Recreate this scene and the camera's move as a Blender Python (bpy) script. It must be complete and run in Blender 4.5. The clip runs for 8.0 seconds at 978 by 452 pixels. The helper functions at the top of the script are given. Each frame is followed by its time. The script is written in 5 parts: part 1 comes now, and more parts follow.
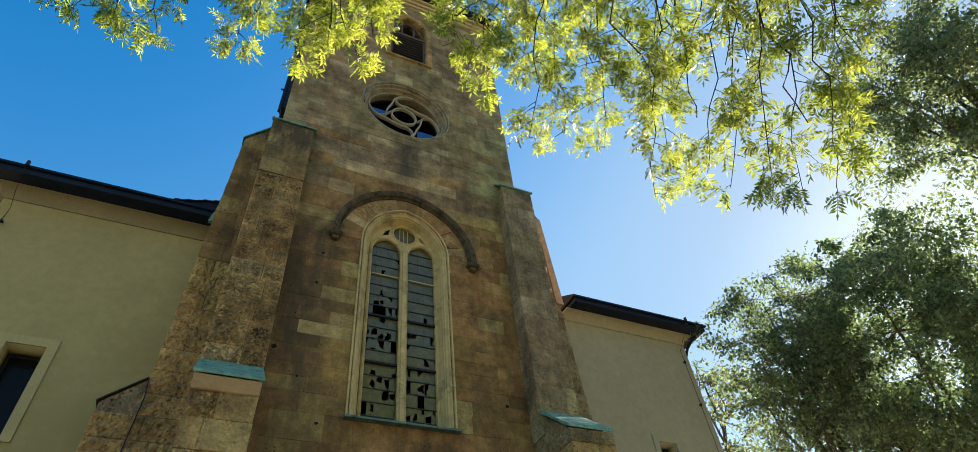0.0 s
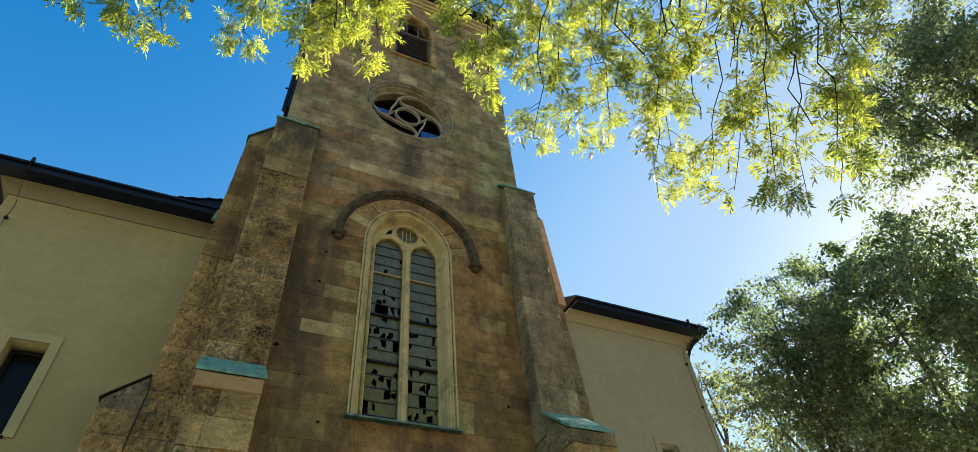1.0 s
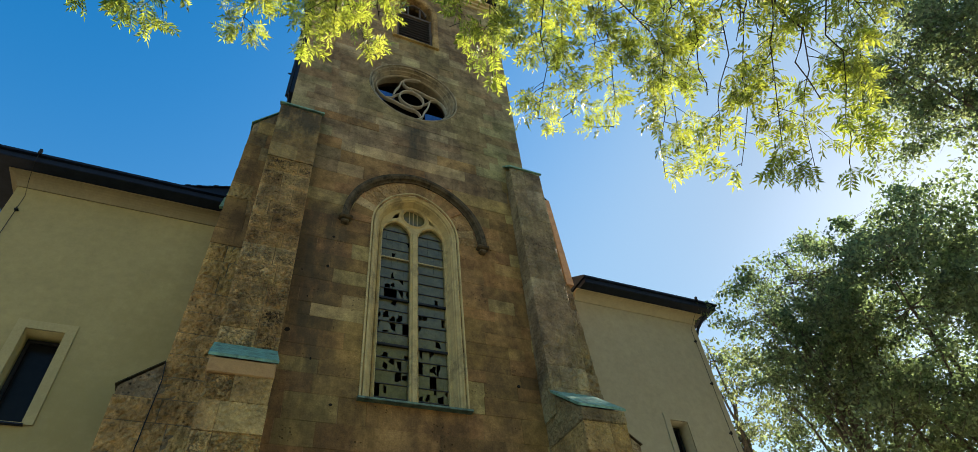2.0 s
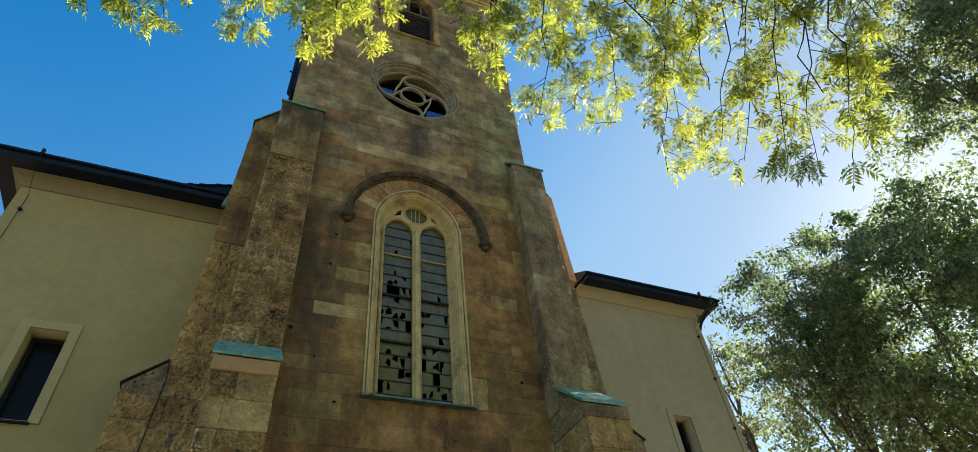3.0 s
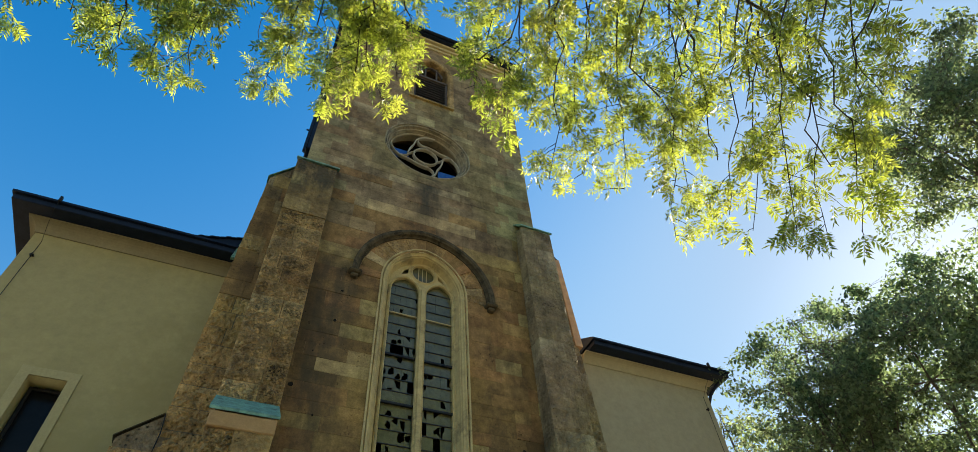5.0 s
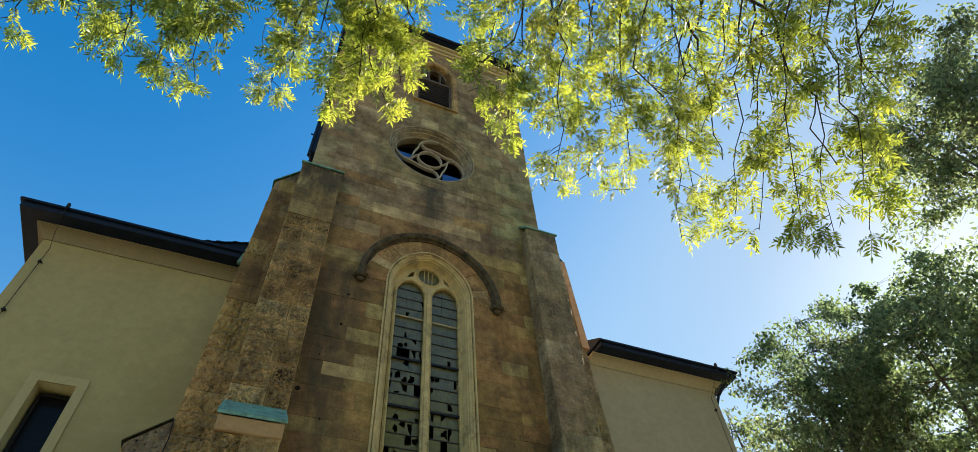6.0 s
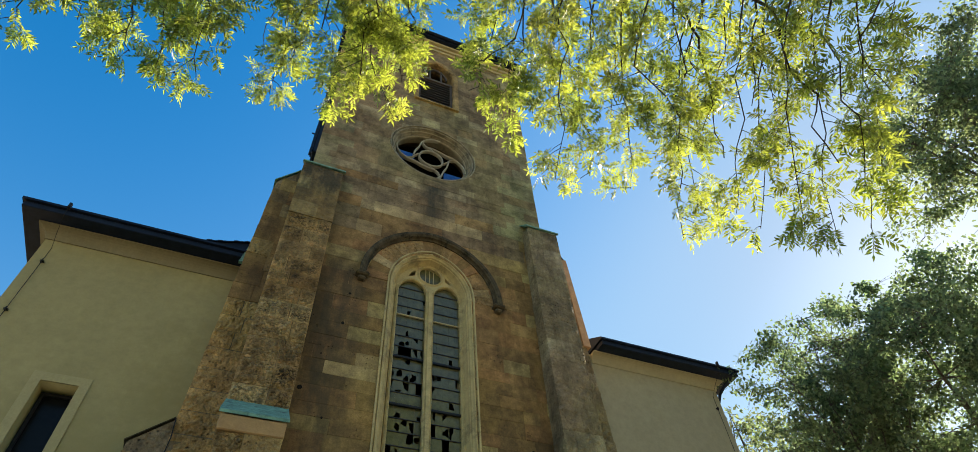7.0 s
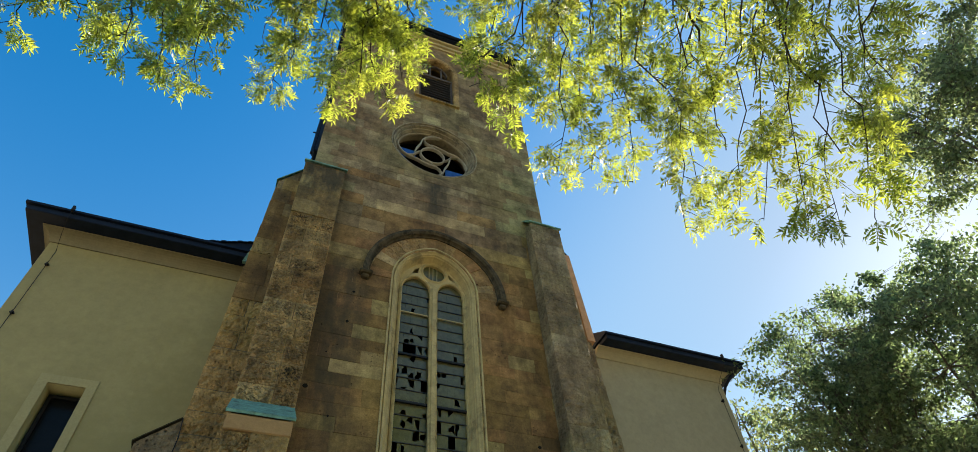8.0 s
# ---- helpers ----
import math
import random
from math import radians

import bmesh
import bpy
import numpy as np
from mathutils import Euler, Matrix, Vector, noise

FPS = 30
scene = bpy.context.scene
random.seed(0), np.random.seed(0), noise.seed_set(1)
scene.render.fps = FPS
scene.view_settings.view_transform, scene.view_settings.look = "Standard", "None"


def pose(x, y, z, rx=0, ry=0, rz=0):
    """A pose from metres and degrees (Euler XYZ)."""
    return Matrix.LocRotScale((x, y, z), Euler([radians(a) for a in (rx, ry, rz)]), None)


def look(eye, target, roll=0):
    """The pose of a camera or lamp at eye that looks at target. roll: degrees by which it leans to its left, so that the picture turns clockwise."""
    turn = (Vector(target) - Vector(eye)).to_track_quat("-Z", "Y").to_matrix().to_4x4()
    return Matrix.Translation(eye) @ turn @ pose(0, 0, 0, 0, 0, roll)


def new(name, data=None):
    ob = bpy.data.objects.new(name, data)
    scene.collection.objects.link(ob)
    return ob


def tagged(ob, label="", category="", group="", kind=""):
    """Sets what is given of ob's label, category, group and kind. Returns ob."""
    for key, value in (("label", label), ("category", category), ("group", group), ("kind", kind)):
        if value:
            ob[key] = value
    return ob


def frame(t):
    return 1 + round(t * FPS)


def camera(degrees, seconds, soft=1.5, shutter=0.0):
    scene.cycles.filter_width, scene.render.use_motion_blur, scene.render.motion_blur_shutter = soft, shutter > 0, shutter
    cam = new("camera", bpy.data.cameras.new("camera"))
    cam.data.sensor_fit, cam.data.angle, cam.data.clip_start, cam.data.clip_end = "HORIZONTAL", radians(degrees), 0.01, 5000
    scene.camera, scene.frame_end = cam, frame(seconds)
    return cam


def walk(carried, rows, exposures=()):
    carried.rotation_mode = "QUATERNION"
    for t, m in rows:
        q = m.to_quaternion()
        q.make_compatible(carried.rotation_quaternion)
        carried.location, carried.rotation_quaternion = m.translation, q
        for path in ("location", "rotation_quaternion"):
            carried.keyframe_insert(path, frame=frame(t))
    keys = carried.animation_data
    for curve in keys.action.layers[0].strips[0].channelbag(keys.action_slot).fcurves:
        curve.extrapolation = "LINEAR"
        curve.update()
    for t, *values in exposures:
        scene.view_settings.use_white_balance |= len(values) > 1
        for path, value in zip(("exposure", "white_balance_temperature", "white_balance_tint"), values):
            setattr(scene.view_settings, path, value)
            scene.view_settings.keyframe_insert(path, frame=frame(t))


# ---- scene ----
cam = camera(79.0, 8.0, soft=0.8)
walk(cam, [
    (0.0, pose(0, 0, 1.6, 135.93, 5.00, -24.47)),
    (0.5, pose(0, 0, 1.6, 135.91, 4.66, -24.62)),
    (1.0, pose(0, 0, 1.6, 135.94, 4.48, -24.60)),
    (1.5, pose(0, 0, 1.6, 135.29, 4.48, -24.21)),
    (1.7, pose(0, 0, 1.6, 134.76, 4.67, -23.82)),
    (2.8, pose(0, 0, 1.6, 133.98, 5.10, -22.78)),
    (3.0, pose(0, 0, 1.6, 133.99, 4.99, -22.88)),
    (3.5, pose(0, 0, 1.6, 133.99, 4.13, -23.60)),
    (4.0, pose(0, 0, 1.6, 134.57, 3.31, -24.38)),
    (4.5, pose(0, 0, 1.6, 137.38, 3.15, -24.20)),
    (5.0, pose(0, 0, 1.6, 139.85, 3.14, -23.76)),
    (5.2, pose(0, 0, 1.6, 140.04, 3.21, -23.47)),
    (6.3, pose(0, 0, 1.6, 140.12, 3.08, -22.95)),
    (6.5, pose(0, 0, 1.6, 140.14, 3.04, -22.98)),
    (7.0, pose(0, 0, 1.6, 140.00, 3.13, -22.82)),
    (7.5, pose(0, 0, 1.6, 140.05, 3.55, -22.07)),
    (8.0, pose(0, 0, 1.6, 139.68, 3.53, -21.96)),
], exposures=[(0.0, 1.52, 7150, 10), (0.5, 1.33, 7150, 10), (1.0, 1.58, 7150, 10), (1.5, 1.43, 7150, 10), (3.0, 1.44, 7150, 10), (3.6, 1.37, 7150, 10), (4.1, 1.42, 7150, 10), (4.7, 1.49, 7150, 10), (7.0, 1.51, 7150, 10), (7.5, 1.62, 7150, 10), (8.0, 1.5, 7150, 10)])

# ---- world and sun ----
SUN_AZ, SUN_EL = 73.7, 31.6          # degrees from +y towards +x, and above the horizon
world = bpy.data.worlds.new("sky")
scene.world = world
world.use_nodes = True
wn = world.node_tree
for n in list(wn.nodes):
    wn.nodes.remove(n)
sky = wn.nodes.new("ShaderNodeTexSky")
sky.sky_type = "NISHITA"
sky.sun_disc = False
sky.sun_elevation = radians(SUN_EL)
sky.sun_rotation = radians(SUN_AZ)
sky.air_density, sky.dust_density, sky.ozone_density = 1.0, 0.16, 1.3
back = wn.nodes.new("ShaderNodeBackground")
back.inputs["Strength"].default_value = 0.11
wout = wn.nodes.new("ShaderNodeOutputWorld")
clear = wn.nodes.new("ShaderNodeHueSaturation")          # deep blue of a very clear day
wn.links.new(sky.outputs[0], clear.inputs["Color"])
grey = wn.nodes.new("ShaderNodeRGBToBW")
wn.links.new(sky.outputs[0], grey.inputs[0])
for slot, low, high, first, last in (("Hue", 0.8, 2.8, 0.499, 0.486), ("Saturation", 0.8, 2.8, 1.50, 1.06), ("Value", 1.0, 3.6, 0.96, 0.62)):
    haze = wn.nodes.new("ShaderNodeMapRange")            # haze bleaches and evens the bright side of the sky
    haze.interpolation_type = "SMOOTHSTEP"
    for key, value in (("From Min", low), ("From Max", high), ("To Min", first), ("To Max", last)):
        haze.inputs[key].default_value = value
    wn.links.new(grey.outputs[0], haze.inputs["Value"])
    wn.links.new(haze.outputs[0], clear.inputs[slot])
wn.links.new(clear.outputs[0], back.inputs[0])
wn.links.new(back.outputs[0], wout.inputs[0])

sun = new("sun", bpy.data.lights.new("sun", "SUN"))
sun.data.energy, sun.data.angle, sun.data.color = 5.0, radians(0.53), (1.0, 0.93, 0.82)
sun_way = Vector((math.sin(radians(SUN_AZ)) * math.cos(radians(SUN_EL)),
                  math.cos(radians(SUN_AZ)) * math.cos(radians(SUN_EL)), math.sin(radians(SUN_EL))))
sun.matrix_world = look(tuple(sun_way * 60), (0, 0, 0))


# ---- materials ----
def material(name, rough=0.8, metal=0.0):
    m = bpy.data.materials.new(name)
    m.use_nodes = True
    b = m.node_tree.nodes["Principled BSDF"]
    b.inputs["Roughness"].default_value = rough
    b.inputs["Metallic"].default_value = metal
    return m, m.node_tree, b


def node(tree, kind, links=(), **values):
    n = tree.nodes.new("ShaderNode" + kind)
    for key, value in values.items():
        n.inputs[key.replace("_", " ")].default_value = value
    for key, source in links:
        tree.links.new(source, n.inputs[key])
    return n


def noise_of(tree, scale, detail=4.0, rough=0.6, where=None, stretch=None):
    """A noise in world metres."""
    if where is None:
        where = node(tree, "NewGeometry").outputs["Position"]
    if stretch:
        mp = tree.nodes.new("ShaderNodeMapping")
        mp.inputs["Scale"].default_value = stretch
        tree.links.new(where, mp.inputs["Vector"])
        where = mp.outputs[0]
    n = node(tree, "TexNoise", [("Vector", where)], Scale=scale, Detail=detail, Roughness=rough)
    return n.outputs["Fac"]


def ramp(tree, fac, stops, constant=False):
    r = tree.nodes.new("ShaderNodeValToRGB")
    if constant:
        r.color_ramp.interpolation = "CONSTANT"
    while len(r.color_ramp.elements) < len(stops):
        r.color_ramp.elements.new(0.5)
    for e, (p, c) in zip(r.color_ramp.elements, stops):
        e.position = p
        e.color = (*c, 1) if len(c) == 3 else (c[0], c[0], c[0], 1)
    tree.links.new(fac, r.inputs[0])
    return r.outputs[0]


def mixed(tree, kind, fac, a, b):
    m = tree.nodes.new("ShaderNodeMix")
    m.data_type, m.blend_type = "RGBA", kind
    for slot, value in ((0, fac), (6, a), (7, b)):
        if isinstance(value, (int, float)):
            m.inputs[slot].default_value = value
        elif isinstance(value, tuple):
            m.inputs[slot].default_value = (*value, 1)
        else:
            tree.links.new(value, m.inputs[slot])
    return m.outputs[2]


def bump(tree, bsdf, height, strength=0.4, distance=0.01):
    b = node(tree, "Bump", [("Height", height)], Strength=strength, Distance=distance)
    tree.links.new(b.outputs[0], bsdf.inputs["Normal"])
    return b


def amount(t, fac, k):
    n = node(t, "Math", [(0, fac)])
    n.operation = "MULTIPLY"
    n.inputs[1].default_value = k
    return n.outputs[0]


def stone(name, tones, relief=0.012, soot=0.6, island=False, streak=0.0, eaten=0.0, chisel=0.0, dark_runs=()):
    """Weathered ashlar: one tone a block, drifting hue, grain, pits, soot and rain streaks."""
    m, t, b = material(name, 0.93)
    b.inputs["Specular IOR Level"].default_value = 0.2
    pick = node(t, "NewGeometry").outputs["Random Per Island"] if island else node(t, "ObjectInfo").outputs["Random"]
    base = ramp(t, pick, [(i / len(tones), c) for i, c in enumerate(tones)], True)
    drift = ramp(t, noise_of(t, 0.4, 3, 0.5), [(0.32, (0.92, 1.0, 0.85)), (0.52, (1, 1, 1)), (0.7, (1.05, 0.98, 0.93))])
    base = mixed(t, "MULTIPLY", 1.0, base, drift)
    cloud = ramp(t, noise_of(t, 2.3, 8, 0.65), [(0.32, (0.58,)), (0.68, (1.38,))])
    base = mixed(t, "MULTIPLY", 1.0, base, cloud)
    patch = ramp(t, noise_of(t, 7, 7, 0.75), [(0.3, (0.7,)), (0.5, (0.98,)), (0.72, (1.25,))])
    base = mixed(t, "MULTIPLY", 1.0, base, patch)
    grain = ramp(t, noise_of(t, 34, 5, 0.75), [(0.3, (0.76,)), (0.7, (1.22,))])
    base = mixed(t, "MULTIPLY", 1.0, base, grain)
    dark = ramp(t, noise_of(t, 0.8, 9, 0.72), [(0.47, (0,)), (0.62, (1,))])
    base = mixed(t, "MIX", amount(t, dark, soot), base, (0.032, 0.026, 0.018))
    if streak:
        run = ramp(t, noise_of(t, 1.0, 6, 0.65, None, (2.4, 2.4, 0.15)), [(0.5, (0,)), (0.66, (1,))])
        base = mixed(t, "MIX", amount(t, run, streak), base, (0.03, 0.025, 0.017))
    for cx, half, z_top, z_low, strength in dark_runs:
        # a green-black patch (damp, soot, corner shade): middle x, half width, top, foot and strength
        xyz = t.nodes.new("ShaderNodeSeparateXYZ")
        t.links.new(node(t, "NewGeometry").outputs["Position"], xyz.inputs[0])
        across = node(t, "MapRange", [("Value", xyz.outputs[0])], From_Min=cx - half * 2, From_Max=cx + half * 2).outputs[0]
        down = node(t, "MapRange", [("Value", xyz.outputs[2])], From_Min=z_low, From_Max=z_top).outputs[0]
        run_mask = mixed(t, "MULTIPLY", 1.0, ramp(t, across, [(0.12, (0,)), (0.4, (1,)), (0.6, (1,)), (0.88, (0,))]),
                    ramp(t, down, [(0.0, (0,)), (0.5, (1,)), (0.94, (1,)), (1.0, (0,))]))
        run_mask = mixed(t, "MULTIPLY", 1.0, run_mask, ramp(t, noise_of(t, 2.2, 6, 0.65, None, (1.6, 1.6, 0.5)), [(0.32, (0.15,)), (0.56, (1,))]))
        base = mixed(t, "MIX", amount(t, run_mask, strength), base, (0.05, 0.047, 0.032))
    hewn = None
    if eaten:
        # hewn knobs; dirt and the shade of hollows are both painted dark
        here = node(t, "NewGeometry").outputs["Position"]
        wob = t.nodes.new("ShaderNodeTexNoise")
        wob.inputs["Scale"].default_value = 9
        t.links.new(here, wob.inputs["Vector"])
        bent = t.nodes.new("ShaderNodeMix")
        bent.data_type = "VECTOR"
        bent.inputs[0].default_value = 0.08
        t.links.new(here, bent.inputs[4])
        t.links.new(wob.outputs["Color"], bent.inputs[5])
        knob = t.nodes.new("ShaderNodeTexVoronoi")
        knob.inputs["Scale"].default_value = 24
        t.links.new(bent.outputs[1], knob.inputs["Vector"])
        hewn = knob.outputs["Distance"]
        hollow = mixed(t, "MULTIPLY", 1.0, ramp(t, noise_of(t, 24, 3, 0.6), [(0.46, (0,)), (0.56, (1,))]), ramp(t, noise_of(t, 4.5, 5, 0.7), [(0.40, (0.1,)), (0.54, (1,))]))
        where = ramp(t, noise_of(t, 1.1, 4, 0.6), [(0.36, (0.25,)), (0.6, (1,))])
        # each block keeps a dressed margin, and some are hardly worn
        gen = t.nodes.new("ShaderNodeTexCoord").outputs["Generated"]
        xyz = t.nodes.new("ShaderNodeSeparateXYZ")
        t.links.new(gen, xyz.inputs[0])
        rim_x = ramp(t, xyz.outputs[0], [(0.03, (0,)), (0.12, (1,)), (0.88, (1,)), (0.97, (0,))])
        rim_z = ramp(t, xyz.outputs[2], [(0.05, (0,)), (0.2, (1,)), (0.8, (1,)), (0.95, (0,))])
        age = ramp(t, pick, [(0.0, (0.6,)), (0.25, (1,)), (0.5, (0.8,)), (0.75, (1,)), (0.9, (0.5,))], True)
        face = mixed(t, "MULTIPLY", 1.0, mixed(t, "MULTIPLY", 1.0, rim_x, rim_z), age)
        crust = mixed(t, "MULTIPLY", 1.0, ramp(t, noise_of(t, 2.6, 6, 0.7), [(0.50, (0,)), (0.60, (1,))]), face)
        base = mixed(t, "MIX", amount(t, crust, 0.7 * eaten), base, (0.085, 0.064, 0.034))
        base = mixed(t, "MIX", amount(t, mixed(t, "MULTIPLY", 1.0, mixed(t, "MULTIPLY", 1.0, hollow, where), face), eaten), base, (0.040, 0.027, 0.014))
    pit = t.nodes.new("ShaderNodeTexVoronoi")
    pit.inputs["Scale"].default_value = 15
    t.links.new(node(t, "NewGeometry").outputs["Position"], pit.inputs["Vector"])
    worn = mixed(t, "ADD", 1.0, pit.outputs["Distance"], ramp(t, noise_of(t, 2.0, 3, 0.5), [(0.37, (0.0,)), (0.62, (0.5,))]))
    pits = ramp(t, worn, [(0.1, (0.1,)), (0.3, (1,))])
    base = mixed(t, "MULTIPLY", 0.6, base, pits)
    t.links.new(base, b.inputs["Base Color"])
    h = mixed(t, "ADD", 1.0, noise_of(t, 11, 9, 0.78), mixed(t, "MULTIPLY", 0.6, pits, pits))
    rough_face = bump(t, b, h, 1.0, relief)
    if chisel:
        tool = node(t, "Bump", [("Height", ramp(t, hewn, [(0.0, (1,)), (0.8, (0,))]) if hewn else noise_of(t, 15, 2, 0.5)), ("Normal", rough_face.outputs[0])], Strength=1.0, Distance=chisel)
        t.links.new(tool.outputs[0], b.inputs["Normal"])
    return m


def plain(name, colour, rough=0.8, metal=0.0, vary=0.25, scale=6.0, relief=0.002, spots=None):
    m, t, b = material(name, rough, metal)
    lo = tuple(c * (1 - vary) for c in colour)
    hi = tuple(min(1, c * (1 + vary)) for c in colour)
    base = ramp(t, noise_of(t, scale, 6, 0.65), [(0.3, lo), (0.7, hi)])
    fine = ramp(t, noise_of(t, scale * 14, 4, 0.7), [(0.3, (0.86,)), (0.7, (1.1,))])
    base = mixed(t, "MULTIPLY", 0.8, base, fine)
    if spots:
        s = ramp(t, noise_of(t, scale * 0.6, 7, 0.75), [(0.52, (0,)), (0.64, (1,))])
        base = mixed(t, "MIX", s, base, spots)
    t.links.new(base, b.inputs["Base Color"])
    bump(t, b, noise_of(t, scale * 18, 6, 0.7), 0.5, relief)
    return m


BROWN = [(0.334, 0.198, 0.079), (0.249, 0.152, 0.059), (0.361, 0.227, 0.090), (0.317, 0.180, 0.072), (0.417, 0.313, 0.130),
         (0.235, 0.144, 0.057), (0.341, 0.202, 0.081), (0.299, 0.184, 0.074), (0.370, 0.257, 0.102), (0.337, 0.186, 0.076),
         (0.267, 0.165, 0.066), (0.330, 0.200, 0.081), (0.251, 0.156, 0.062), (0.295, 0.171, 0.070)]
TAN = [(0.444, 0.299, 0.129), (0.388, 0.252, 0.105), (0.520, 0.378, 0.175), (0.407, 0.270, 0.116), (0.369, 0.233, 0.097),
       (0.473, 0.323, 0.144)]
UPPER = [(0.285, 0.205, 0.108), (0.235, 0.168, 0.090), (0.320, 0.236, 0.126), (0.262, 0.182, 0.096), (0.372, 0.288, 0.158),
         (0.248, 0.180, 0.098), (0.300, 0.200, 0.102), (0.276, 0.198, 0.106)]
GREY = [(0.330, 0.258, 0.150), (0.290, 0.222, 0.128), (0.372, 0.300, 0.182), (0.312, 0.238, 0.140), (0.268, 0.208, 0.120)]
MOSSY = [(0.300, 0.258, 0.130), (0.245, 0.212, 0.110), (0.372, 0.308, 0.160), (0.275, 0.190, 0.096), (0.330, 0.276, 0.148)]
PALE = [(0.390, 0.282, 0.138), (0.350, 0.246, 0.118), (0.420, 0.312, 0.155)]
TOOLED = [(0.590, 0.385, 0.155), (0.535, 0.340, 0.135), (0.630, 0.432, 0.178), (0.560, 0.358, 0.142)]
# a damp run, then two patches painting soot and corner shade beside the buttress
DIRT_SHADE = ((2.80, 0.28, 14.2, 12.0, 0.9), (0.95, 0.5, 10.6, 4.0, 0.72), (0.35, 0.35, 12.6, 9.0, 0.5))
M_STONE = stone("brown_ashlar", BROWN, 0.014, 0.5, streak=0.32, dark_runs=DIRT_SHADE)
M_STONE_FAR = stone("brown_ashlar_far", UPPER, 0.014, 0.5, True, streak=0.32)
M_UPPER = stone("olive_brown_ashlar", UPPER, 0.014, 0.5, streak=0.32, dark_runs=DIRT_SHADE)
M_ROUGH = stone("rough_hewn_ashlar", [tuple(c * 1.7 for c in tone) for tone in TAN], 0.035, 0.3, streak=0.1, eaten=0.95, chisel=0.14)
M_SIDE = stone("tan_ashlar", TAN, 0.022, 0.45, streak=0.35, chisel=0.07)
M_TOOLED = stone("tooled_brown_ashlar", TOOLED, 0.035, 0.4, streak=0.25, chisel=0.13)
M_DAMP = stone("damp_tan_ashlar", TAN, 0.022, 0.5, streak=0.4, chisel=0.07, dark_runs=((0.08, 0.8, 13.4, 10.9, 0.9),))
M_GREY = stone("grey_tan_ashlar", GREY, 0.03, 0.45, streak=0.45, chisel=0.08)
M_QUOIN_FAR = stone("mossy_quoin_far", MOSSY, 0.014, 0.4, True, streak=0.3)
M_QUOIN = stone("mossy_quoin", MOSSY, 0.014, 0.4, streak=0.3)
M_PALE = stone("pale_new_block", PALE, 0.012, 0.3, streak=0.2, dark_runs=DIRT_SHADE[:1])
M_MORTAR = plain("lime_mortar", (0.23, 0.15, 0.072), 0.95, 0, 0.35, 5, 0.004)
M_DRESSED = plain("dressed_sandstone", (0.48, 0.388, 0.178), 0.88, 0, 0.22, 4, 0.004, (0.27, 0.222, 0.108))
M_RING = plain("weathered_moulding", (0.27, 0.23, 0.14), 0.92, 0, 0.3, 5, 0.006, (0.11, 0.095, 0.06))
M_TRACERY = plain("pale_grey_tracery", (0.36, 0.335, 0.25), 0.85, 0, 0.2, 6, 0.003, (0.30, 0.27, 0.19))
M_HOOD = plain("mossy_hood_stone", (0.085, 0.070, 0.043), 0.95, 0, 0.5, 6, 0.012, (0.028, 0.028, 0.018))
M_HOOD.node_tree.nodes["Principled BSDF"].inputs["Specular IOR Level"].default_value = 0.15
M_COPPER = plain("green_copper", (0.145, 0.30, 0.215), 0.65, 0.0, 0.4, 9, 0.002, (0.05, 0.10, 0.075))
M_SILL = plain("dull_green_copper", (0.095, 0.17, 0.135), 0.7, 0.0, 0.45, 8, 0.004, (0.04, 0.062, 0.05))
M_PLASTER = plain("cream_plaster", (0.335, 0.285, 0.125), 0.9, 0, 0.12, 0.6, 0.003, (0.29, 0.245, 0.10))
M_BAND = plain("pale_plaster_band", (0.42, 0.36, 0.185), 0.9, 0, 0.07, 2, 0.002)
M_SURROUND = plain("plaster_surround", (0.372, 0.318, 0.150), 0.9, 0, 0.08, 2, 0.002, (0.34, 0.29, 0.135))
# darker than the wall: shade under the eaves is put into this plaster
M_CORNICE = plain("shaded_cornice_plaster", (0.222, 0.194, 0.110), 0.92, 0, 0.15, 1.5, 0.003, (0.225, 0.198, 0.112))
# same plaster as the west annex, with haze and sky light greyed into it
M_PLASTER_HAZE = plain("haze_grey_plaster", (0.33, 0.308, 0.195), 0.9, 0, 0.07, 0.6, 0.003, (0.318, 0.297, 0.188))
M_SHEET = plain("dark_sheet_metal", (0.010, 0.017, 0.032), 0.5, 0.0, 0.3, 5, 0.001)
M_TIMBER = plain("dark_louvre_wood", (0.075, 0.058, 0.042), 0.8, 0, 0.35, 12, 0.003)
M_IRON = plain("black_iron", (0.02, 0.02, 0.02), 0.55, 0.6, 0.3, 20, 0.001)
M_LEAD = plain("lead_came", (0.03, 0.03, 0.03), 0.6, 0.3, 0.3, 20, 0.001)
M_SHEET.node_tree.nodes["Principled BSDF"].inputs["Specular IOR Level"].default_value = 0.12
# near-black stands for the shade inside the buildings and in small holes
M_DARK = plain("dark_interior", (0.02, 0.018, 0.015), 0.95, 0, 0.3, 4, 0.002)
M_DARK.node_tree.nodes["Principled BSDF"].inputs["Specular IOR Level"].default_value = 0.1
# unseen ground; its tone is picked to throw warm light up the walls
M_BOUNCE_GROUND = plain("bounce_ground", (0.265, 0.20, 0.12), 0.95, 0, 0.3, 0.7, 0.02, (0.21, 0.158, 0.094))
